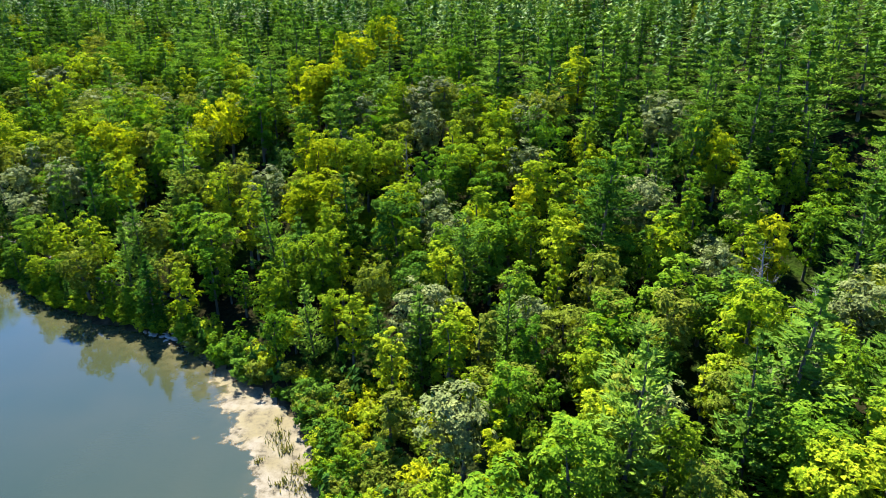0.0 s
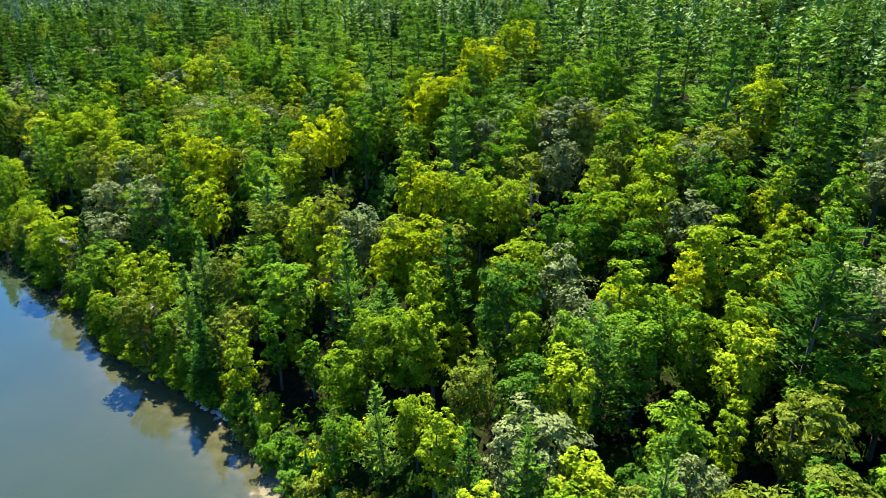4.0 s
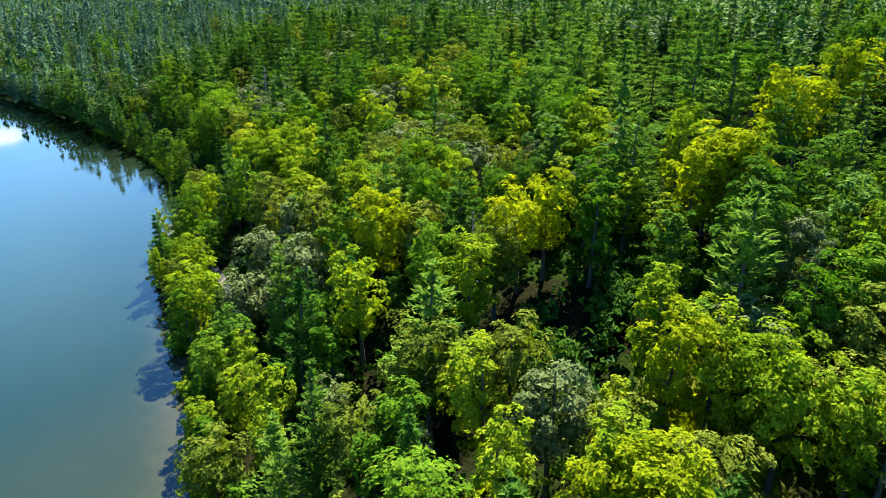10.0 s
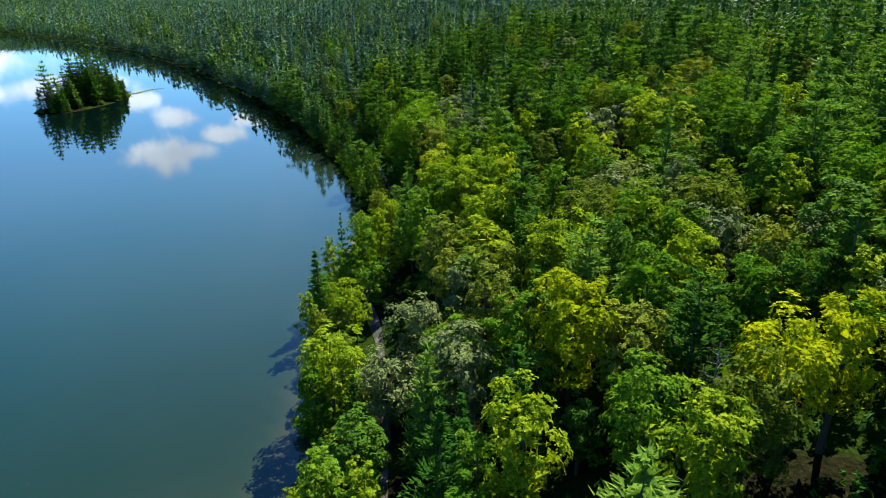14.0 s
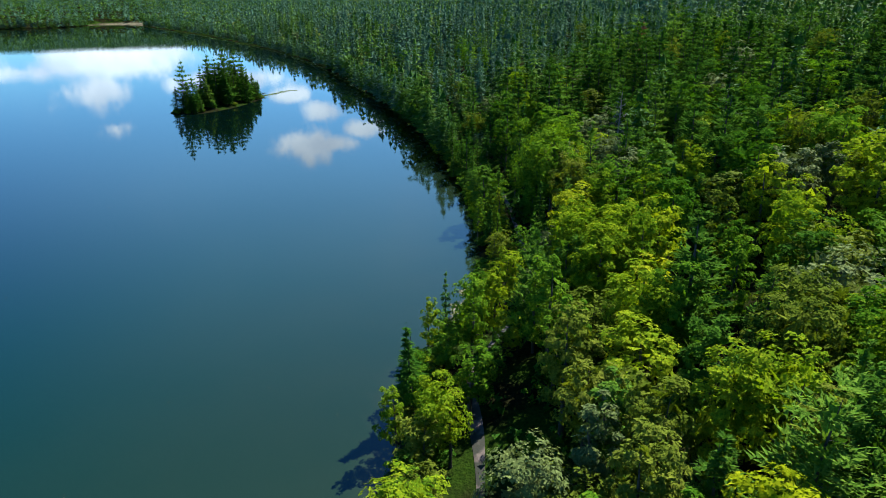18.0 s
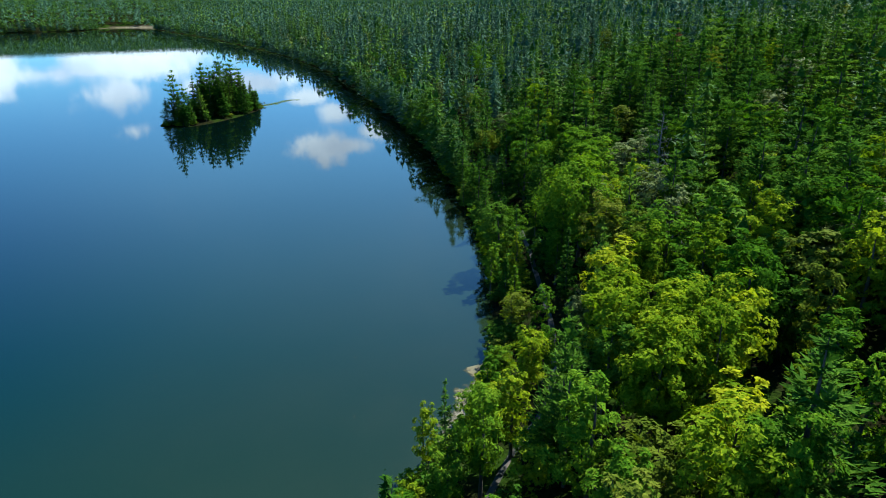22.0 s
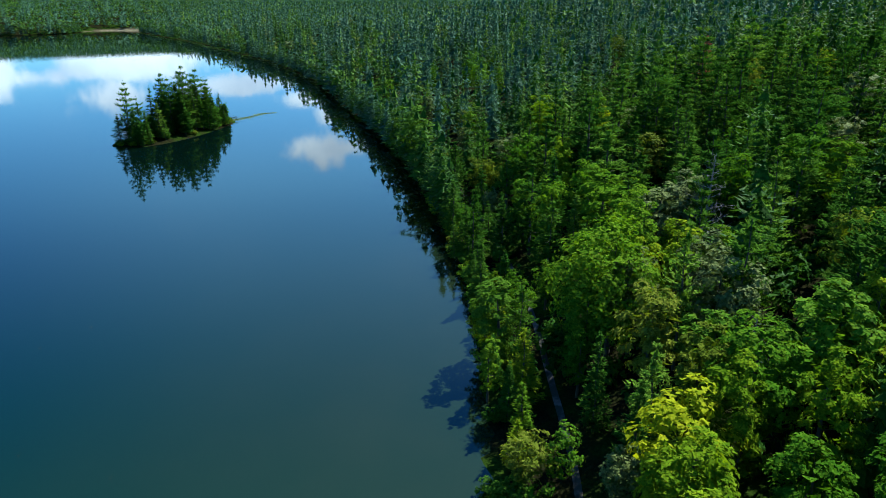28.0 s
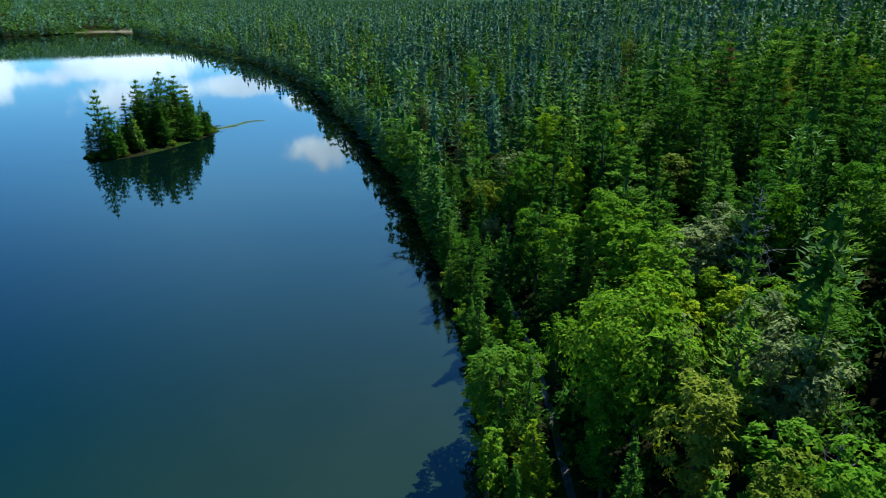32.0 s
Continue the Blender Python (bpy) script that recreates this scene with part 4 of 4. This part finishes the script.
# the rest of the forest
def chance_kind(x, y, d, u, v, w):
    """Kind and colour of a tree by the part of the forest in which it stands."""
    conifer = 0.08 + 0.84 * float(smooth(d, 74, 105)) + 0.72 * float(smooth(-x - 0.35 * d, 175, 215))
    conifer += 0.55 * float(smooth(-x, 128, 160)) * float(smooth(d, 24, 44))
    if d < 14 and -110 < x < -55:
        conifer += 0.25
    mixed = 0.5 + 0.5 * math.sin(x * 0.061 + 2.1 * math.sin(y * 0.043)) * math.cos(y * 0.055 + x * 0.021)
    conifer = min(conifer, 0.95) * (0.80 + 0.3 * mixed)
    if u < conifer:
        # far pines get the colour with haze mixed in
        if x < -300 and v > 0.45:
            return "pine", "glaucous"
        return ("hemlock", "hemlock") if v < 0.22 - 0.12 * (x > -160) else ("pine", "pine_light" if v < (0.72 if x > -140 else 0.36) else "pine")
    if x < -300 or d > 125:
        return ("maple", "green" if v < 0.45 else "deep") if w < 0.75 else ("oak", "olive" if v < 0.5 else "grey")
    warm = 0.5 + 0.5 * math.sin(x * 0.037 - y * 0.052 + 1.0)
    if v < 0.22:
        return "oak", "grey" if w < 0.55 else "olive"
    if v < 0.40:
        return "aspen", "lime" if w < 0.5 else "green"
    if x < -105:
        return "maple", "gold" if w < 0.02 else "lime" if w < 0.16 else "green" if w < 0.80 else "deep"
    if w < 0.18 * warm:
        return "maple", "gold"
    return "maple", "lime" if w < 0.22 + 0.33 * warm else "green" if w < 0.82 else "deep"


def scatter(count, x0, x1, y0, y1, gap, grow):
    """Random places with room round each."""
    px, py = rng.uniform(x0, x1, count), rng.uniform(y0, y1, count)
    d = inland(px, py)
    z = land(px, py, d)
    out = []
    for x, y, dd, zz in zip(px, py, d, z):
        if dd < 1.2 or (x > -80 and ((dd < 15 and y < 76) or (dd < 7 and y < 97))):
            continue
        r = gap * (1 + grow * rng.uniform(-0.3, 0.45)) * (1 + 0.80 * float(smooth(dd, 70, 100)) * (x > -190) * (1 - float(smooth(y, 260, 330))))
        if x < -95 and dd < 75:
            r *= 1.16
        if spots.free(x, y, r):
            spots.take(x, y, r)
            out.append((x, y, dd, zz, r))
    return out


for p in TRAIL_LINE[::3]:
    spots.take(p[0], p[1], 0.2 if -192 < p[0] < -150 else -1.0)
for k in np.linspace(0, 1, 6):
    spots.take(-118.5 + 9.0 * k, 154.2 - 6.2 * k, 1.7 - 0.5 * k)
# bare dead trees: place, height, limbs, twigs on each, lean
DEAD = ((-7.4, 132.2, 15.0, 22, 5, 3), (-190.3, 231.3, 20.0, 34, 6, 0), (45.0, 83.0, 16.0, 20, 6, -4), (50.0, 80.0, 13.0, 18, 5, 5), (-57.0, 146.0, 15.5, 20, 5, 0),
        (-36.0, 118.0, 14.0, 18, 5, 4), (-44.0, 116.0, 13.0, 18, 5, -5), (-158.0, 206.0, 13.0, 14, 4, 0))
for x, y, *_ in DEAD:
    spots.take(x, y, 2.2)
# dark hollows where no tree stands: middle and radius
for hx, hy, hr in ((-72.0, 156.0, 3.6), (-97.0, 165.0, 2.6)):
    spots.take(hx, hy, hr)
for ax, ay, bx, by, hr in HOLLOWS:
    for k in np.linspace(0, 1, 9):
        spots.take(ax + (bx - ax) * k, ay + (by - ay) * k, hr)
for k in np.linspace(0, 1, 14):
    spots.take(GLADE[0][0] * (1 - k) + GLADE[1][0] * k, GLADE[0][1] * (1 - k) + GLADE[1][1] * k, GLADE[2] - 0.6)

stuff = {}
LIMIT = {"maple": 300, "basswood": 300, "birch": 250, "oak": 250, "aspen": 250, "pine": 276, "spruce": 250, "hemlock": 270, "shrub": 180}
HIGH = {"maple": (10, 20), "basswood": (10.5, 19), "birch": (9, 17), "oak": (11, 17.5), "aspen": (10, 18.5), "pine": (14, 25), "spruce": (13, 22), "hemlock": (11, 18)}


def plant(spot, near):
    x, y, d, z, r = spot
    u, v, w, q = rng.uniform(0, 1, 4)
    kind, colour = chance_kind(x, y, d, u, v, w)
    if kind == "pine" and rng.uniform() < (0.12 if x > -150 else 0.3):
        kind = "spruce"
    if kind == "maple":
        kind = ("maple", "basswood", "birch")[int(rng.uniform(0, 2.8))]
    low, high = HIGH[kind]
    h = low + (high - low) * q
    h *= 0.58 + 0.42 * float(smooth(d, 0, 22))
    wide = rng.uniform(0.95, 1.3) * min(1.1, 0.6 + r / 5.0)
    if near == "near" and counts.get(kind, 0) < LIMIT[kind]:
        tree("old_pine" if kind == "pine" and h > 17 and rng.uniform() < 0.35 else kind, x, y, h, colour, wide, z)
    else:
        put(kind, colour, near, x, y, z, h, wide * (0.86 if x < -190 else 1.0))


def put(kind, colour, near, x, y, z, h, wide):
    """A tree among those of a joined wood."""
    shape = KINDS[kind][rng.integers(len(KINDS[kind]))]
    form = {"far": shape.far, "dot": shape.dot}.get(near, shape.mid)
    a, s = rng.uniform(0, 2 * math.pi), h / 10
    c, sn = math.cos(a) * s * wide, math.sin(a) * s * wide
    v3 = form @ np.array([[c, sn, 0], [-sn, c, 0], [0, 0, s]]) + np.array([x, y, z])
    stuff.setdefault((near, kind, colour), []).append((v3, rng.uniform(0, 1)))


# trees that lean over the water, all along the bank
run = smooth_ring(BANK + FAR_BANK, 24)
last = np.array([0.0, 0.0])
for a, c in zip(run, np.roll(run, -1, 0)):
    if (a[1] < 46 and a[0] > -1200) or (a[0] > -20 and a[1] < 60 and a[0] > -9) or math.hypot(a[0] + 1305, a[1] - 140) < 46 or math.hypot(*(a - last)) < (2.3 if a[0] > -330 else 2.6):
        continue
    last = a
    out = np.array([c[1] - a[1], a[0] - c[0]]) / max(math.hypot(*(c - a)), 1e-6)
    p = a + out * (rng.uniform(0.5, 2.4) if a[0] > -330 else rng.uniform(-0.4, 1.2)) * (1 if inland(*(a + out * 4)) > 0 else -1)
    u, v = rng.uniform(0, 1, 2)
    green_side = p[0] > -165
    kind, colour = ("shrub", ("olive", "olive", "lime")[int(v * 3)]) if p[1] < 80 and p[0] > -80 else (("hemlock", "hemlock") if u < 0.25 else ("maple", "lime" if v < 0.4 else "green") if u < 0.55 else ("aspen", "green" if v < 0.6 else "deep") if u < 0.85 else ("oak", "olive")) if green_side else (
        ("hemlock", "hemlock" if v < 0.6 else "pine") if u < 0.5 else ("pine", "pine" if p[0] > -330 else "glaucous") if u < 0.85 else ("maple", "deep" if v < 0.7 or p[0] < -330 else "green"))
    if not spots.free(p[0], p[1], 0.8):
        continue
    spots.take(p[0], p[1], 1.3)
    h = rng.uniform(1.6, 3.2) if (p[1] < 80 and p[0] > -80) or -163 < p[0] < -131 else rng.uniform(3.0, 5.5) if p[1] < 98 and p[0] > -80 else rng.uniform(12.0, 16.0) if rng.uniform() < 0.2 else rng.uniform(5.0, 10.0)
    if p[0] > -250 and counts.get(kind, 0) < LIMIT[kind]:
        tree(kind, p[0], p[1], h, colour, rng.uniform(1.0, 1.35), float(land(*p)))
    else:
        put(kind, colour, "mid" if p[0] > -420 else "far", p[0], p[1], float(land(*p)), 8 + h * 0.9, 1.3)
    for reach, chance in ((0.2, 0.95), (2.6, 0.6)):
        if p[0] > -290 and rng.uniform() < chance and counts.get("shrub", 0) < LIMIT["shrub"]:
            q = a + (out * (reach + rng.uniform(-0.3, 0.6)) + rng.normal(0, 0.4, 2)) * (1 if inland(*(a + out * 4)) > 0 else -1)
            tree("shrub", q[0], q[1], rng.uniform(1.8, 4.2), ("green", "deep", "olive", "lime")[int(rng.uniform(0, 4))], rng.uniform(1.0, 1.5), max(float(land(*q)), 0.0))

found = [s for s in scatter(9000, -275, 100, 20, 330, 2.3, 1.0) if s[0] < 60 + 0.62 * (s[1] - 60)]
found.sort(key=lambda s: float(off_line(s[0], s[1], (45.0, 48.0), (-205.0, 222.0))))
for k, spot in enumerate(found):
    plant(spot, "near" if k < 1060 else "mid")
for spot in scatter(15000, -560, 240, 150, 560, 2.3, 1.0):
    if spot[2] < 280 and spot[0] < 40 + 0.7 * (spot[1] - 40):
        plant(spot, "mid" if (spot[2] < 150 and spot[0] > -420) or (spot[2] < 280 and spot[0] > -150) else "far")
for spot in scatter(5500, -700, 420, 420, 1000, 3.4, 0.6):
    if spot[2] >= 280:
        plant(spot, "dot")
for spot in scatter(12000, -1420, -500, 150, 620, 2.7, 1.0):
    if spot[2] < 300:
        plant(spot, "far" if spot[2] < 90 and spot[0] > -900 else "dot")
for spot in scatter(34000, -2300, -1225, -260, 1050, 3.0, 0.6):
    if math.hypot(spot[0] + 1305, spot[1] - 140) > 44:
        # half of the distant trees carry the haze-tinted leaf colour
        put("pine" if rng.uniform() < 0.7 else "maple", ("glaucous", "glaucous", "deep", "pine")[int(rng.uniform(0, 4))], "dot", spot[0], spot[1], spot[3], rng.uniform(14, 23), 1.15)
# undergrowth: saplings and bushes between the trees
bush = broad_crown(np.random.default_rng(77), 3.2, 1.7, 0.2, 6, 7, 0.6, 0.35, 0.0, 1.0, 0)
px, py = rng.uniform(-290, 110, 5500), rng.uniform(25, 300, 5500)
pd = inland(px, py)
pz = land(px, py, pd)
for x, y, d, z in zip(px, py, pd, pz):
    if 1.0 < d < 120 and x < 70 + 0.62 * (y - 60) and off_line(x, y, *GLADE[:2]) > 3 and np.min((TRAIL_LINE[:, 0] - x) ** 2 + (TRAIL_LINE[:, 1] - y) ** 2) > 1.6:
        a, s = rng.uniform(0, 2 * math.pi), rng.uniform(0.5, 1.2)
        c, sn = math.cos(a) * s, math.sin(a) * s
        stuff.setdefault(("mid", "undergrowth", ("deep", "green", "hemlock")[int(rng.uniform(0, 3))]), []).append(
            (bush @ np.array([[c, sn, 0], [-sn, c, 0], [0, 0, s]]) + np.array([x, y, z]), rng.uniform(0, 0.7)))

# unseen low bushes in dark tints, added so that the hollows look shaded
for ax, ay, bx, by, hr in HOLLOWS:
    for _ in range(int(9 * hr)):
        k, s, a = rng.uniform(-0.1, 1.1), rng.uniform(0.7, 1.3), rng.uniform(0, 2 * math.pi)
        x, y = ax + (bx - ax) * k + rng.normal(0, hr * 0.6), ay + (by - ay) * k + rng.normal(0, hr * 0.6)
        c, sn = math.cos(a) * s, math.sin(a) * s
        stuff.setdefault(("mid", "undergrowth", "hemlock" if s < 1.1 else "deep"), []).append((bush @ np.array([[c, sn, 0], [-sn, c, 0], [0, 0, s]]) + np.array([x, y, float(land(x, y))]), rng.uniform(0, 0.5)))

# ---- the island ----
def on_isle(u, v):
    """A place on the island by its length and width."""
    c, s = math.cos(ISLE_TURN), math.sin(ISLE_TURN)
    return ISLE[0] + u * c - v * s, ISLE[1] + u * s + v * c


ISLE_TREES = ((-25, 1, 23, "old_pine", "pine", 0.85), (-22, -3, 17, "old_pine", "pine", 0.9), (-28, 2, 12, "hemlock", "pine", 1.5), (-20, 3, 14, "hemlock", "hemlock", 1.4), (-27, -3, 9, "hemlock", "pine", 1.6),
              (-13, 1, 19, "spruce", "pine", 1.3), (-15, -5, 14, "hemlock", "pine_light", 1.5), (-7, -3, 22, "old_pine", "pine", 0.95), (-4, 3, 24, "old_pine", "pine", 1.0), (1, -3, 23, "old_pine", "pine", 1.0), (-1, 0, 20, "hemlock", "hemlock", 1.4),
              (5, 2, 25.5, "old_pine", "pine", 1.05), (9, -2, 24, "old_pine", "pine", 1.0), (7, -4, 18, "hemlock", "pine", 1.5), (12, 3, 22, "old_pine", "hemlock", 1.0), (16, -1, 20, "old_pine", "pine", 0.95), (13, -3, 17, "spruce", "pine", 1.6),
              (19, 2, 16, "spruce", "pine_light", 1.5), (22, -1, 13, "spruce", "pine", 1.5), (25, 0, 9, "hemlock", "hemlock", 1.5))
for u, v, h, kind, colour, wide in ISLE_TREES:
    tree(kind, *on_isle(u, v), h, colour, wide * 1.05)
r_isle = np.random.default_rng(5)
for _ in range(110):
    u, v = r_isle.uniform(-28, 26), r_isle.uniform(-8, 8)
    x, y = on_isle(u, v)
    if isle(x, y) < 0.95:
        high = 1.0 - 0.45 * abs(u) / 28
        if -20 < u < -9:
            high *= 0.72
        tree("hemlock" if r_isle.uniform() < 0.75 else "birch", x, y, r_isle.uniform(9, 19) * high, "hemlock" if r_isle.uniform() < 0.5 else "pine" if r_isle.uniform() < 0.6 else "deep", 1.35)
for _ in range(34):
    a = r_isle.uniform(0, 2 * math.pi)
    x, y = on_isle(29.5 * math.cos(a), 9.0 * math.sin(a) * (1 - 0.3 * math.cos(a)))
    tree("shrub", x, y, r_isle.uniform(0.9, 2.2), ("olive", "lime", "olive", "green")[int(r_isle.uniform(0, 4))], 1.5)


# ---- dead trees ----
def dead_tree(seed, x, y, h, limbs=20, twigs=4, lean=0.0):
    """A bare grey tree: trunk, and its limbs with twigs."""
    r = np.random.default_rng(seed)
    root = new("dead_tree")
    v, f = trunk_shape(r, h, 0.017 * h, 0, 0.3, 1)
    mesh_object("trunk", v, f, BARK_PALE, (), True, root)
    pieces = []
    for i in range(limbs):
        s = 0.28 + 0.7 * (i + r.uniform()) / limbs
        a, out = i * 2.4 + r.uniform(-0.5, 0.5), h * 0.2 * (1.15 - s) * r.uniform(0.7, 1.3) + 0.4
        at = np.array([0, 0, s * h])
        tip = at + np.array([out * math.cos(a), out * math.sin(a), out * r.uniform(-0.1, 0.8)])
        w = 0.0065 * h * (1.15 - s)
        pieces.append(tube([at, (at + tip) / 2 + r.normal(0, 0.08 * out, 3), tip], [w, w * 0.7, w * 0.2], 4))
        for _ in range(twigs):
            q = at + (tip - at) * r.uniform(0.3, 1.0)
            end = q + r.normal(0, 0.3 * out, 3) + np.array([0, 0, 0.2 * out])
            pieces.append(tube([q, (q + end) / 2, end], [w * 0.45, w * 0.35, w * 0.12], 3))
    mesh_object("limbs", *joined(pieces), BARK_PALE, (), True, root)
    root.matrix_basis = pose(x, y, float(land(x, y)), lean, 0, r.uniform(0, 360))
    return tagged(root, "bare grey dead tree with broken twiggy limbs", "dead tree", "dead trees in the forest")


for i, (x, y, h, limbs, twigs, lean) in enumerate(DEAD):
    dead_tree(i + 1, x, y, h, limbs, twigs, lean)

# ---- floating scum and reeds on the shallows ----
def scum_sheet(name, x0, x1, y0, y1, width, label):
    """A ragged raft of pale scum on the water, as wide as width(x, y) from the bank."""
    xs, ys = np.arange(x0, x1, 0.3), np.arange(y0, y1, 0.3)
    gx, gy = np.meshgrid(xs, ys)
    d = inland(gx, gy)
    rough = np.array([[noise.fractal((x * 0.22, y * 0.22, 3.0), 1.0, 2.0, 4) + 0.55 * noise.noise((x * 1.1, y * 1.1, 8.0)) for x in xs] for y in ys])
    w = width(gx, gy)
    thick = np.minimum(w + d - rough * (1.2 + 0.35 * w), 2.2)
    z = np.where(d > -0.3, 0.06, 0.025) + 0.02 * rough
    return tagged(sheet(name, xs, ys, z, SCUM, (d < 0.6) & (thick > -1.6), (("thick", thick),)), label, "scum", kind="stuff")


scum_sheet("floating_scum", -46, -10, 48, 98, lambda x, y: 0.6 + 7.0 * (1 - smooth(y, 72, 94)), "raft of cream-white dried scum on the shallows")
scum_sheet("floating_scum", -160, -138, 146, 174, lambda x, y: 0.5 + 3.4 * smooth(y, 152, 163) * (1 - smooth(y, 170, 175)), "thin streak of pale scum along the bank")


def reed_clump(seed, x, y, blades, spread, h):
    r = np.random.default_rng(seed)
    p = np.column_stack([r.normal(0, spread, (blades, 2)), np.zeros(blades)])
    tip = p + np.column_stack([r.normal(0, 0.25 * h, (blades, 2)), r.uniform(0.6, 1.1, blades) * h])
    s = np.column_stack([r.normal(0, 0.05, (blades, 2)), np.zeros(blades)])
    v = np.stack([p - s, p + s, tip], 1).reshape(-1, 3)
    ob = mesh_object("reed_clump", v, three(v), REED, (("tint", np.repeat(r.uniform(0, 1, blades), 3)),))
    ob.location = (x, y, 0.0)
    return tagged(ob, "dark clump of thin reeds standing in the scum", "reeds", "reeds in the shallows")


for i, (x, y, k, s) in enumerate(((-21.5, 70.5, 110, 0.8), (-20.0, 68.0, 90, 0.7), (-17.8, 64.2, 120, 0.8), (-19.2, 62.0, 70, 0.6), (-16.8, 61.0, 80, 0.7), (-23.0, 66.0, 30, 0.3), (-22.4, 74.0, 40, 0.4))):
    reed_clump(i, x, y, k, s, 0.9)

# ---- stones at the water's edge ----
def stone_mesh(seed):
    r = np.random.default_rng(seed)
    bm = bmesh.new()
    bmesh.ops.create_icosphere(bm, subdivisions=2, radius=0.5)
    for v in bm.verts:
        v.co *= 1 + 0.35 * noise.noise(v.co * 1.7 + Vector((seed, 0, 0)))
        v.co.z *= 0.6
    me = bpy.data.meshes.new("stone")
    bm.to_mesh(me)
    bm.free()
    me.materials.append(STONE)
    return me


STONES = [stone_mesh(s) for s in range(4)]
for i in range(34):
    k = rng.uniform(0, 1)
    x, y = -39 - 12 * k + rng.normal(0, 0.5), 92.5 + 7 * k + rng.normal(0, 0.5)
    ob = new("stone", STONES[i % 4])
    s = rng.uniform(0.35, 1.0)
    ob.matrix_basis = pose(x, y, max(float(land(x, y)), -0.1) + 0.08, 0, 0, rng.uniform(0, 360)) @ Matrix.Diagonal((s * 1.3, s, s, 1))
    tagged(ob, "pale weathered stone on the muddy bank", "stone", "stones on the bank")

# ---- low shrubs of the wet corner ----
for i in range(430):
    x, y = rng.uniform(-24, 3), rng.uniform(46, 84)
    d = float(inland(x, y))
    if 0.3 < d < 15 and spots.free(x, y, 0.55):
        spots.take(x, y, 0.55)
        h = rng.uniform(0.9, 1.9) + 0.10 * d
        tree("shrub", x, y, h, ("olive", "lime", "olive", "gold", "olive")[int(rng.uniform(0, 5))], rng.uniform(1.0, 1.5))


# ---- tall grass of the glade ----
k = 5200
s = rng.uniform(0, 1, k)
gx = GLADE[0][0] * (1 - s) + GLADE[1][0] * s + rng.normal(0, 1.7, k)
gy = GLADE[0][1] * (1 - s) + GLADE[1][1] * s + rng.normal(0, 1.7, k)
foot = np.column_stack([gx, gy, land(gx, gy)])
head = foot + np.column_stack([rng.normal(0, 0.3, (k, 2)), rng.uniform(0.4, 1.1, k)])
wide = np.column_stack([rng.normal(0, 0.12, (k, 2)), np.zeros(k)])
blades = np.stack([foot - wide, foot + wide, head], 1).reshape(-1, 3)
tagged(mesh_object("tall_grass", blades, three(blades), LEAF_FAR["gold"], (("tint", np.repeat(rng.uniform(0, 1, k), 3)),)), "yellow-green tall grass in a sunny glade", "grass", kind="stuff")

# ---- driftwood and water weeds off the island's tip ----
def driftwood(x, y, turn, seed):
    r = np.random.default_rng(seed)
    pieces = [tube([(-3.5, 0, 0.2), (0, 0.2, 0.7), (3.2, -0.1, 1.6)], [0.32, 0.26, 0.12], 7)]
    for i in range(9):
        at = np.array([r.uniform(-1.5, 3.0), 0, r.uniform(0.5, 1.4)])
        tip = at + np.array([r.normal(0.6, 0.7), r.normal(0, 0.9), r.uniform(0.3, 1.8)])
        pieces.append(tube([at, (at + tip) / 2 + r.normal(0, 0.12, 3), tip], [0.09, 0.06, 0.02], 4))
    ob = mesh_object("driftwood", *joined(pieces), BARK, (), True)
    ob.matrix_basis = pose(x, y, 0.0, 0, 0, turn)
    return tagged(ob, "dark fallen trunk with snapped branches lying in water", "driftwood")


tip_x, tip_y = on_isle(31.0, 2.0)
driftwood(tip_x, tip_y, 100, 3)
k = 800
s = rng.uniform(0, 1, k) ** 1.5
wx0, wy0 = tip_x - 14 * s + rng.normal(0, 1, k) * (1.6 - s) + 3.2 * np.sin(s * 7) * s, tip_y + 24 * s + rng.normal(0, 1, k) * (2.0 - 1.4 * s)
c = np.column_stack([wx0, wy0, np.full(k, 0.03)])
pads = sprays(rng, c, np.tile([0.0, 0.0, 1.0], (k, 1)), 0.34)
tagged(mesh_object("water_weeds", pads, three(pads), LEAF_FAR["olive"], (("tint", np.repeat(rng.uniform(0, 1, k), 3)),)), "thin line of pale floating water weeds", "weeds", kind="stuff")

# ---- flecks of foam drifting on the lake ----
k = 46
fx, fy = rng.uniform(-260, -60, k), rng.uniform(60, 190, k)
ok = inland(fx, fy) < -8
c = np.column_stack([fx, fy, np.full(k, 0.02)])[ok]
flecks = np.concatenate([sprays(rng, c + np.array([dx, dy, 0]), np.tile([0.0, 0.0, 1.0], (len(c), 1)), 0.07) for dx, dy in ((0, 0), (0.25, 0.1), (-0.15, 0.2))])
tagged(mesh_object("foam_flecks", flecks, three(flecks), SCUM, (("thick", np.full(len(flecks), 3.0)),)), "tiny white foam flecks drifting on the lake", "foam", kind="stuff")


for (near, kind, colour), pieces in stuff.items():
    v3 = np.concatenate([p for p, _ in pieces])
    tint = np.concatenate([np.full(len(p), t) for p, t in pieces])
    where = {"far": "along the far shore", "dot": "covering the distant hills"}.get(near, "up the slope")
    tagged(mesh_object(kind if kind == "undergrowth" else kind + "_woods", v3, three(v3), (LEAF_MID if near == "mid" else LEAF_FAR)[colour], (("tint", tint),)), WORDS[colour] + " " + kind + ("" if kind == "undergrowth" else " woods") + " " + where, "woods", kind="stuff")
